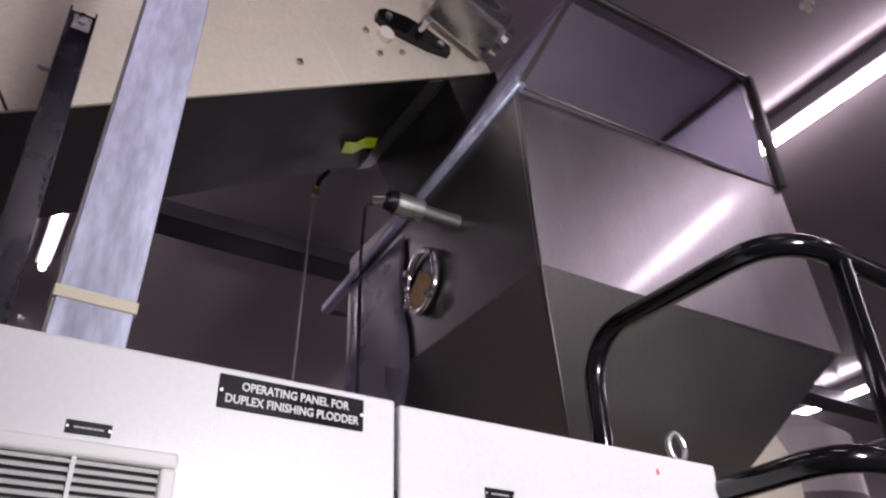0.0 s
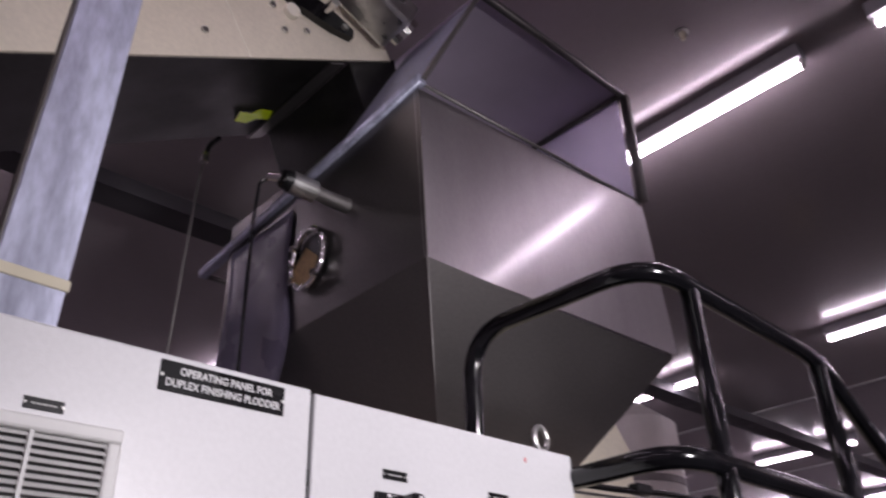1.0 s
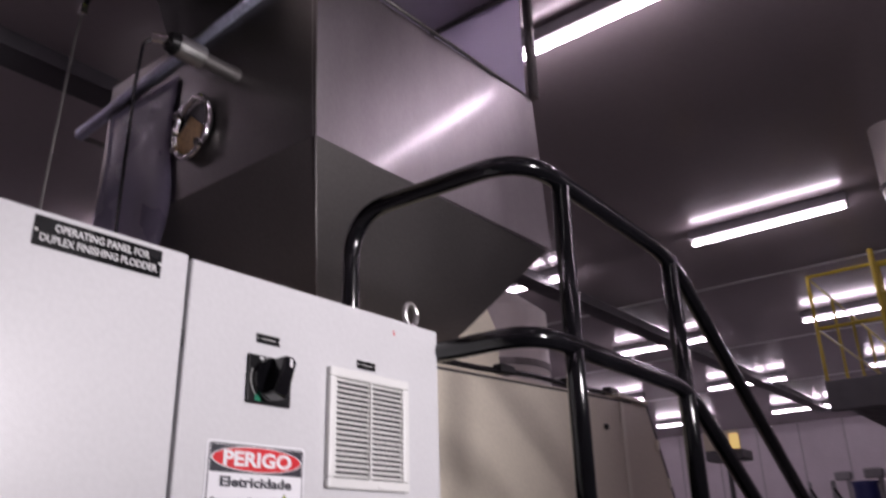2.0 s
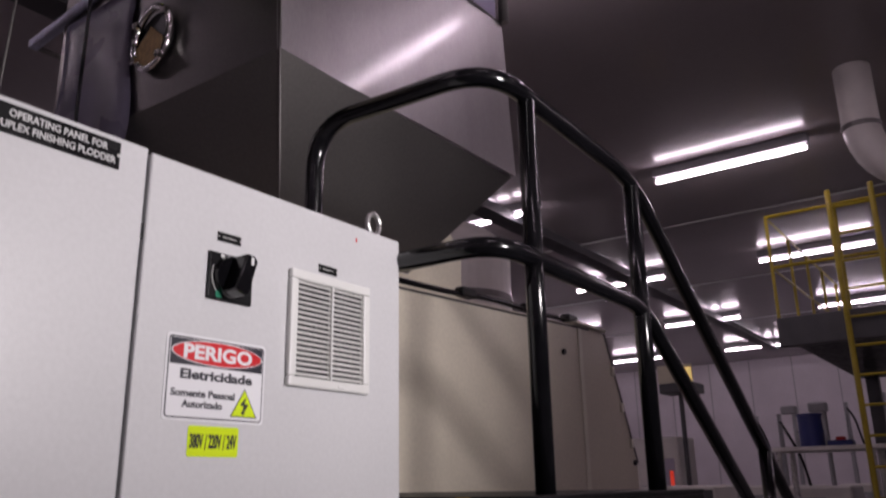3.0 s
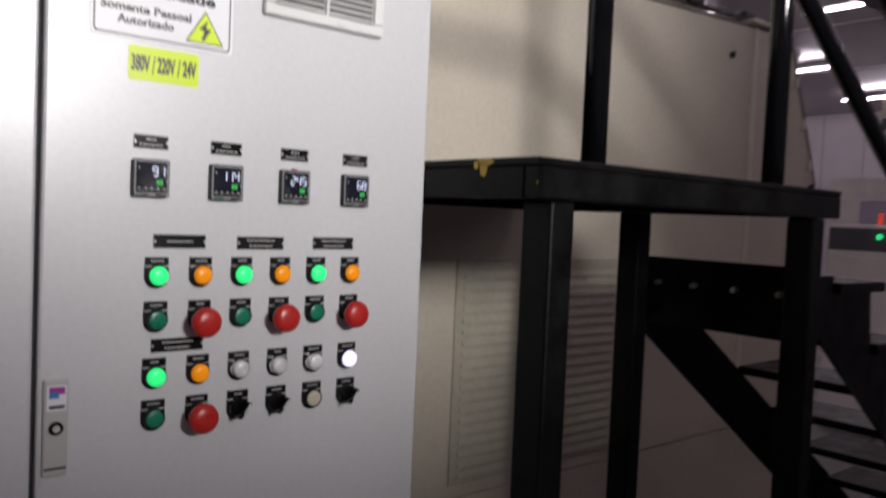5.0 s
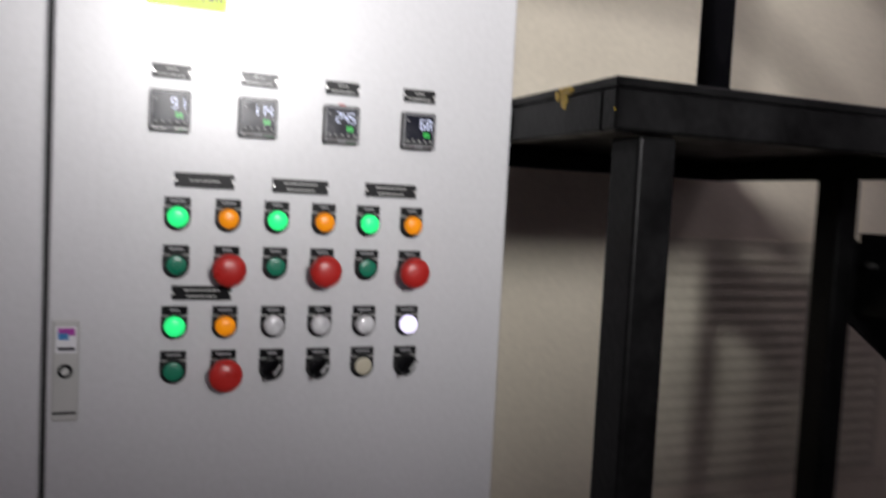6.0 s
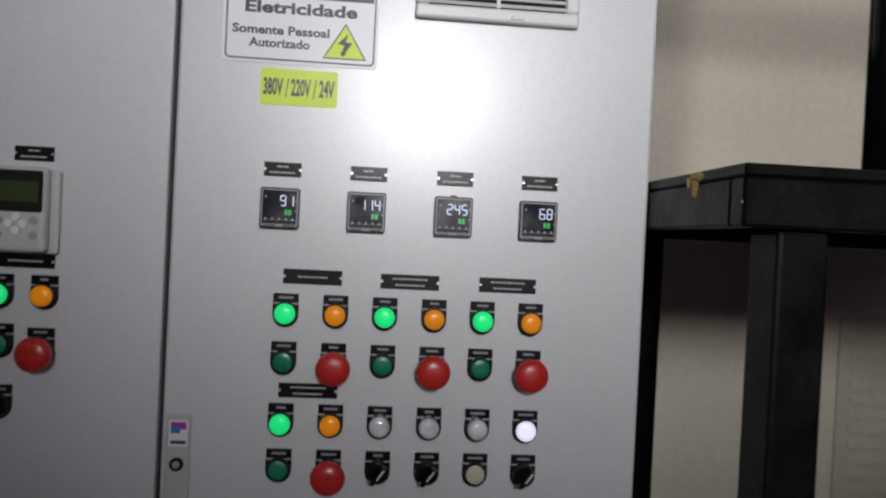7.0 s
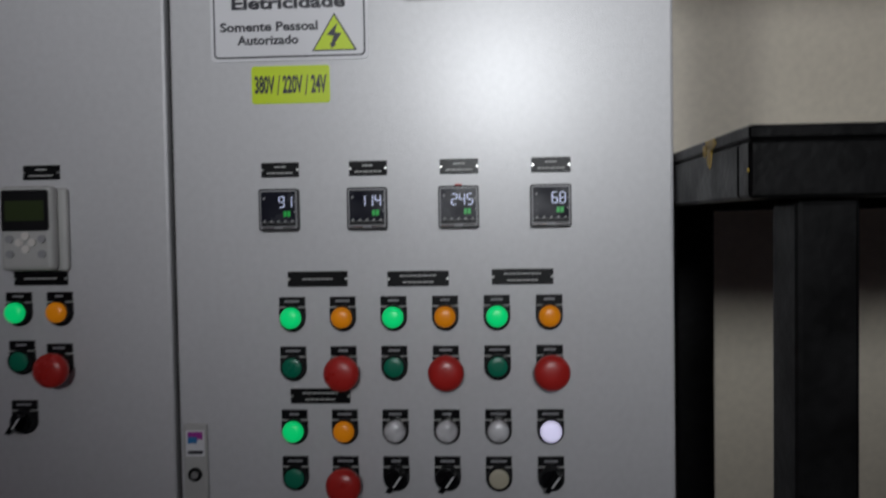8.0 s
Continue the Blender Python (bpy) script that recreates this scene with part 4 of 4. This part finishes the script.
part("soap", prism(B(), heap, "x", -0.020, -0.0125), M_SOAP, sp, "tan soap pellets")
for a in (0.6, 2.5, 4.0, 5.6):
    part("clamp", box(B(), -0.05, -0.02, 0.105 * math.cos(a) - 0.014, 0.105 * math.cos(a) + 0.014, 0.125 * math.sin(a) - 0.014, 0.125 * math.sin(a) + 0.014, 0.004), M_CHROME, sp)

# ---- inclined elevator conveyor above the cabinet ----
CY0, CY1, K = 1.20, 1.88, 0.58
def cz(x):
    return 3.554 + K * (x + 0.126)


conv = thing("inclined_conveyor", "cream-sided inclined conveyor rising into the hopper", "conveyor", at=(0, 0, 0))
A0, A1 = -2.6, 1.12
part("side_panel", prism(B(), [(A0, cz(A0)), (A1, cz(A1)), (A1 - 0.25, cz(A1) + 0.45), (A0 - 0.3, cz(A0) + 0.52)], "y", CY0 - 0.012, CY0), M_CREAM, conv, "cream enamelled side panel")
# far panel and underside take the near-black that carries their shade
part("side_panel", prism(B(), [(A0, cz(A0) + 0.012), (A1, cz(A1) + 0.012), (A1 - 0.25, cz(A1) + 0.45), (A0 - 0.3, cz(A0) + 0.52)], "y", CY1, CY1 + 0.012), M_CONVEYOR_DARK, conv)
part("underside", sheet(B(), [(A0, CY0, cz(A0) + 0.004), (A0, CY1, cz(A0) + 0.004), (0.90, CY1, cz(0.90) + 0.004), (0.90, CY0, cz(0.90) + 0.004)], 0.01), M_CONVEYOR_DARK, conv, "sheet underside with its shade in the colour")
part("end_strip", sheet(B(), [(0.80, CY0, cz(0.80) - 0.018), (0.80, CY1, cz(0.80) - 0.018), (0.87, CY1, cz(0.87) - 0.018), (0.87, CY0, cz(0.87) - 0.018)], 0.008), M_STEEL_DULL, conv, "dull steel strip at the conveyor head")
part("discharge_chute", prism(B(), [(0.90, cz(0.9)), (1.16, cz(1.16) + 0.02), (1.24, 3.86), (1.05, 3.80)], "y", CY0 + 0.01, CY1 - 0.01), M_CONVEYOR_DARK, conv, "dark discharge chute")
part("panel_joint", prism(B(), [(0.42, cz(0.42)), (0.425, cz(0.425)), (0.125, cz(0.42) + 0.5), (0.12, cz(0.42) + 0.5)], "y", CY0 - 0.0135, CY0 - 0.0115), M_CREAM_TRIM, conv)
part("panel_joint", prism(B(), [(-0.62, cz(-0.62)), (-0.612, cz(-0.612)), (-0.91, cz(-0.62) + 0.5), (-0.92, cz(-0.62) + 0.5)], "y", CY0 - 0.0135, CY0 - 0.0115), M_CONVEYOR_DARK, conv)
for x, z in ((0.225, 3.885), (0.555, 4.10), (0.66, 4.16), (0.49, 4.20), (-0.72, 3.52)):
    part("bolt", cyl(B(), (x, CY0 - 0.024, z), (x, CY0 - 0.012, z), 0.014, seg=6), M_ZINC, conv, "zinc bolt head")
# flange bearing and gearmotor at the head shaft
bear = thing("flange_bearing", "black two-bolt flange bearing on the conveyor side", "bearing", at=(0.66, CY0 - 0.012, 4.285))
out = [(-0.13, 0.03), (-0.10, 0.055), (0.0, 0.065), (0.10, 0.048), (0.22, 0.0), (0.22, -0.045), (0.12, -0.055), (0.0, -0.045), (-0.09, -0.035), (-0.132, -0.005)]
part("housing", prism(B(), out, "y", -0.035, 0.0), M_BLACK, bear)
part("shaft", cyl(B(), (0.06, -0.12, 0.0), (0.06, 0, 0.0), 0.022, seg=18), M_CHROME, bear)
part("spacer", cyl(B(), (-0.085, -0.03, -0.075), (-0.085, 0.0, -0.075), 0.034, seg=20), M_CREAM_TRIM, bear, "pale round spacer")
for u, v in ((-0.085, 0.012), (0.165, -0.022)):
    part("bolt", cyl(B(), (u, -0.05, v), (u, -0.03, v), 0.015, seg=6), M_ZINC, bear)
gm = thing("gear_motor", "metallic gear motor at the conveyor head", "motor", at=(0.92, CY0 - 0.15, 4.38))
body = box(B(), -0.17, 0.15, -0.10, 0.10, -0.06, 0.10, 0.02, 2)
bmesh.ops.rotate(body, verts=body.verts, cent=(0, 0, 0), matrix=Matrix.Rotation(radians(24), 3, "Y"))
part("gearbox", body, M_ZINC, gm)
part("end_cover", cyl(B(), (0.13, 0, -0.03), (0.18, 0, -0.06), 0.075, seg=20), M_CHROME, gm)
part("rib", box(B(), -0.12, 0.08, -0.112, -0.10, -0.01, 0.015), M_STEEL_DULL, gm)

# yellow arrow sticker on the dark underside
part("arrow_sticker", sheet(B(), [(x, y, cz(x) - 0.012) for x, y in ((0.615, 1.615), (0.635, 1.70), (0.70, 1.725), (0.735, 1.69), (0.80, 1.70), (0.775, 1.62), (0.71, 1.60), (0.68, 1.635))], 0.002), M_SIGN_YELLOW, conv, "yellow sticker")

# aluminium duct strip and black post in front of the conveyor
duct = thing("aluminium_duct", "scratched aluminium cable duct on the cabinet roof with pale strap", "cable duct", at=(-0.4437, 0.20, 0))
duct.rotation_euler = (0, radians(1.8), 0)
part("cover", box(B(), -0.0525, 0.0525, 0.0, 0.034, 2.098, 4.90, 0.002), M_ALU, duct)
part("lip", box(B(), -0.0555, -0.0527, 0.006, 0.040, 2.10, 4.90), M_STEEL_DULL, duct, "folded grey lid edge")
part("strap", box(B(), -0.0575, 0.0560, -0.0035, 0.042, 2.243, 2.262, 0.0015), M_IVORY, duct, "pale tie strap")
post = thing("support_post", "black steel conveyor support post with a bolted bracket", "post", at=(-0.50, 1.12, 0))
profile = [(-0.042, 0.0), (-0.042, -0.024), (-0.036, -0.024), (-0.036, -0.005), (-0.008, -0.005), (-0.008, -0.010), (0.002, -0.010), (0.002, -0.005), (0.030, -0.005), (0.030, -0.024), (0.036, -0.024), (0.036, 0.0)]
part("channel", prism(B(), profile, "z", 0.01, 3.66), M_POST, post)
part("foot_plate", box(B(), -0.09, 0.09, -0.07, 0.11, 0.0, 0.01), M_BLACK, post)
part("bracket", box(B(), -0.026, 0.026, -0.012, -0.0065, 3.585, 3.645, 0.002), M_ZINC, post)
part("bolt", cyl(B(), (0, -0.024, 3.615), (0, -0.012, 3.615), 0.012, seg=6), M_ZINC, post)
part("bolt", cyl(B(), (-0.075, -0.01, 3.40), (-0.042, -0.01, 3.40), 0.012, seg=6), M_ZINC, post)
rod = thing("hanging_rod", "thin pale steel hanging rod with a black end hook", "rod", at=(0.56, 1.83, 0))
part("rod", pipe(B(), [(-0.04, 0, 2.3), (0.005, 0, 3.70), (0.02, 0, 3.84)], 0.0055, 8), M_STEEL_DULL, rod)
part("hook", pipe(B(), rounded([(0.02, 0, 3.83), (0.03, 0, 3.90), (0.075, 0, 3.965)], 0.03), 0.012, 8), M_BLACK, rod)
part("clevis", box(B(), 0.002, 0.032, -0.016, 0.016, 3.80, 3.85, 0.003), M_CHROME, rod)

# sprinkler on the ceiling
spr = thing("sprinkler_head", "small brass sprinkler head under the ceiling", "sprinkler", at=(2.75, 0.52, CEIL))
part("rose", cyl(B(), (0, 0, -0.012), (0, 0, 0), 0.04, seg=18), M_ZINC, spr)
part("head", cyl(B(), (0, 0, -0.06), (0, 0, -0.012), 0.015, 0.02, 12), M_IVORY, spr)

# ---- far part of the hall ----
mez = thing("mezzanine", "dark steel mezzanine with yellow tube railing", "mezzanine", at=(0, 0, 0))
part("deck", box(B(), 8.6, 13.5, -6.0, 1.02, 3.10, 3.28, 0.01), M_BLACK_WORN, mez)
part("edge_beam", box(B(), 8.5, 8.6, -6.0, 1.02, 2.98, 3.30, 0.01), M_BEAM, mez)
for x, y in ((8.7, -5.5), (13.3, -5.5), (13.3, 0.8)):
    part("column", box(B(), x - 0.09, x + 0.09, y - 0.09, y + 0.09, 0, 3.10), M_BEAM, mez)
for z in (3.88, 4.48):
    part("rail", pipe(B(), [(8.55, -6, z), (8.55, 1.0, z), (13.4, 1.0, z)], 0.019, 8), M_YELLOW_RAIL, mez)
for y in np.arange(1.0, -6, -0.72):
    part("rail_post", cyl(B(), (8.55, y, 3.28), (8.55, y, 4.48), 0.019, seg=8), M_YELLOW_RAIL, mez)
for x in (9.6, 10.6, 11.6, 12.6):
    part("rail_post", cyl(B(), (x, 1.0, 3.28), (x, 1.0, 4.48), 0.019, seg=8), M_YELLOW_RAIL, mez)
# yellow access ladder at the mezzanine
lad = thing("access_ladder", "yellow steel access ladder up to the mezzanine", "ladder", at=(8.40, -0.12, 0))
for y in (0.0, 0.42):
    part("stile", cyl(B(), (0, y, 0.0), (0, y, 4.6), 0.03, seg=8), M_YELLOW_RAIL, lad)
for k in range(15):
    part("rung", cyl(B(), (0, 0, 0.3 * k + 0.2), (0, 0.42, 0.3 * k + 0.2), 0.015, seg=8), M_YELLOW_RAIL, lad)

vd = thing("vertical_duct", "round pale ventilation duct dropping from the ceiling", "duct", at=(6.5, -0.32, 0))
part("pipe", pipe(B(), rounded([(0, 0, CEIL), (0, 0, 4.15), (0.1, -0.9, 3.7), (0.1, -2.4, 3.7)], 0.35), 0.15, 20), M_PALE, vd)
part("collar", cyl(B(), (0, 0, 4.44), (0, 0, 4.48), 0.16, seg=20), M_STEEL_DULL, vd)

def far_box(name, label, category, x, y, w, d, h, mat, extra=None):
    ob = thing(name, label, category, at=(x, y, 0))
    part("body", box(B(), -d / 2, d / 2, -w / 2, w / 2, 0.06, h, 0.015), mat, ob)
    part("plinth", box(B(), -d / 2 + 0.03, d / 2 - 0.03, -w / 2 + 0.03, w / 2 - 0.03, 0, 0.06), M_DARK, ob)
    part("door", box(B(), -d / 2 - 0.012, -d / 2 + 0.001, -w / 2 + 0.03, w / 2 - 0.03, 0.12, h - 0.25, 0.004), mat, ob)
    part("handle", box(B(), -d / 2 - 0.03, -d / 2 - 0.012, w / 2 - 0.11, w / 2 - 0.08, h * 0.5, h * 0.5 + 0.12, 0.004), M_DARK, ob)
    return ob


ctl = far_box("operator_console", "pale machine console with dark panel and green lamp", "console", 6.35, 1.45, 0.66, 0.6, 1.56, M_PALE)
part("dark_panel", box(B(), -0.306, -0.299, -0.31, 0.31, 1.36, 1.53), M_BEAM, ctl)
part("indicator", cyl(B(), (-0.32, -0.06, 1.47), (-0.305, -0.06, 1.47), 0.022, seg=12), M_LED_GREEN, ctl, "green pilot light")
far_box("steel_cabinet", "tall pale grey steel cabinet", "cabinet", 6.5, 0.62, 0.6, 0.6, 1.05, M_PALE)
tbl = thing("work_table", "grey steel work table with tube legs and a lower shelf", "table", at=(9.6, 0.45, 0))
part("tabletop", box(B(), -0.38, 0.38, -0.98, 0.98, 1.90, 1.95, 0.006), M_PALE, tbl)
for x in (-0.33, 0.33):
    for y in (-0.92, -0.05, 0.92):
        part("leg", cyl(B(), (x, y, 0.0), (x, y, 1.90), 0.035, seg=10), M_ZINC, tbl)
part("lower_shelf", box(B(), -0.30, 0.30, -0.88, 0.88, 0.60, 0.64, 0.006), M_GREY, tbl)
for y, w in ((-0.52, 0.72), (0.42, 0.74)):
    far_box("storage_bin", "pale steel bin standing under the work table", "bin", 9.62, 0.45 + y, w, 0.5, 0.58, M_PALE)
drum = thing("blue_drum", "blue plastic drum on a steel cabinet", "drum", at=(9.45, 1.02, 1.95))
part("body", cyl(B(), (0, 0, 0), (0, 0, 0.34), 0.135, 0.13, 24), M_BLUE, drum, smooth=False)
part("lid", cyl(B(), (0, 0, 0.34), (0, 0, 0.37), 0.14, seg=24), M_BLUE, drum)
part("hoop", cyl(B(), (0, 0, 0.16), (0, 0, 0.18), 0.139, seg=24), M_BLUE, drum)
tr = thing("blue_tray", "low blue plastic tray with a red item", "tray", at=(9.45, 0.72, 1.95))
part("body", box(B(), -0.1, 0.1, -0.13, 0.13, 0, 0.06, 0.01), M_BLUE, tr)
part("red_item", box(B(), -0.03, 0.03, -0.05, 0.05, 0.06, 0.10, 0.01), M_RED, tr)
pack = far_box("packing_machine", "pale packing machine with a lit yellow window", "machine", 9.3, 2.45, 0.9, 0.9, 1.55, M_GREY)
part("lit_window", box(B(), -0.46, -0.449, -0.30, 0.05, 1.30, 1.48), M_LIT_PANEL, pack, "lit yellow window")
part("signal_lamp", cyl(B(), (-0.30, 0.10, 1.55), (-0.30, 0.10, 1.72), 0.025, seg=10), M_LED_RED, pack)
part("signal_mast", cyl(B(), (0, 0.0, 1.55), (0, 0.0, 2.75), 0.03, seg=8), M_BEAM, pack)
hl = thing("inspection_light_box", "lit amber overhead inspection box on a mast", "light box", at=(9.3, 2.45, 2.75))
part("housing", box(B(), -0.2, 0.2, -0.24, 0.20, -0.10, 0.02, 0.01), M_BEAM, hl)
part("lit_panel", box(B(), -0.206, -0.199, -0.23, -0.12, 0.022, 0.20), M_LIT_PANEL, hl, "lit amber panel")
part("backing", box(B(), -0.199, -0.18, -0.24, 0.20, 0.021, 0.24), M_IVORY, hl)
con = far_box("operator_console", "grey machine console with a green pilot lamp", "console", 8.1, 1.02, 0.55, 0.5, 1.42, M_GREY)
part("indicator", cyl(B(), (-0.275, 0.0, 1.33), (-0.255, 0.0, 1.33), 0.026, seg=12), M_LED_GREEN, con, "green pilot light")


def filling_station(x, y, h):
    """A pale machine with a slim mast that carries a small head."""
    st = thing("filling_station", "pale filling machine with a slim mast and head", "machine", "far machines", at=(x, y, 0))
    part("body", box(B(), -0.45, 0.45, -0.6, 0.6, 0.08, 1.5, 0.03), M_PALE, st)
    part("plinth", box(B(), -0.42, 0.42, -0.57, 0.57, 0.0, 0.08), M_DARK, st)
    part("door", box(B(), -0.462, -0.449, -0.52, 0.02, 0.2, 1.35, 0.004), M_PALE, st)
    part("door", box(B(), -0.462, -0.449, 0.05, 0.54, 0.2, 1.35, 0.004), M_GREY, st)
    for dy in (-0.3, 0.34):
        part("mast", cyl(B(), (0, dy, 1.5), (0, dy, h), 0.035, seg=10), M_GREY, st)
    part("head", box(B(), -0.08, 0.08, -0.36, -0.10, h, h + 0.14, 0.02), M_GREY, st)
    part("hose", pipe(B(), rounded([(0, 0.34, h - 0.1), (-0.2, 0.2, h - 0.3), (-0.2, 0.05, 1.9), (-0.1, 0.0, 1.5)], 0.2), 0.02, 8), M_BLACK, st)
    return st


for x, y, h in ((14.6, 2.6, 2.7), (16.5, 1.4, 3.0), (12.4, 1.7, 2.55)):
    filling_station(x, y, h)
lk = far_box("tall_locker", "tall pale steel locker with a lilac paper notice", "locker", 9.9, 3.02, 0.75, 0.6, 2.15, M_PALE)
part("notice", box(B(), -0.318, -0.312, -0.30, 0.0, 1.45, 1.88), M_FROST, lk, "lilac paper notice")
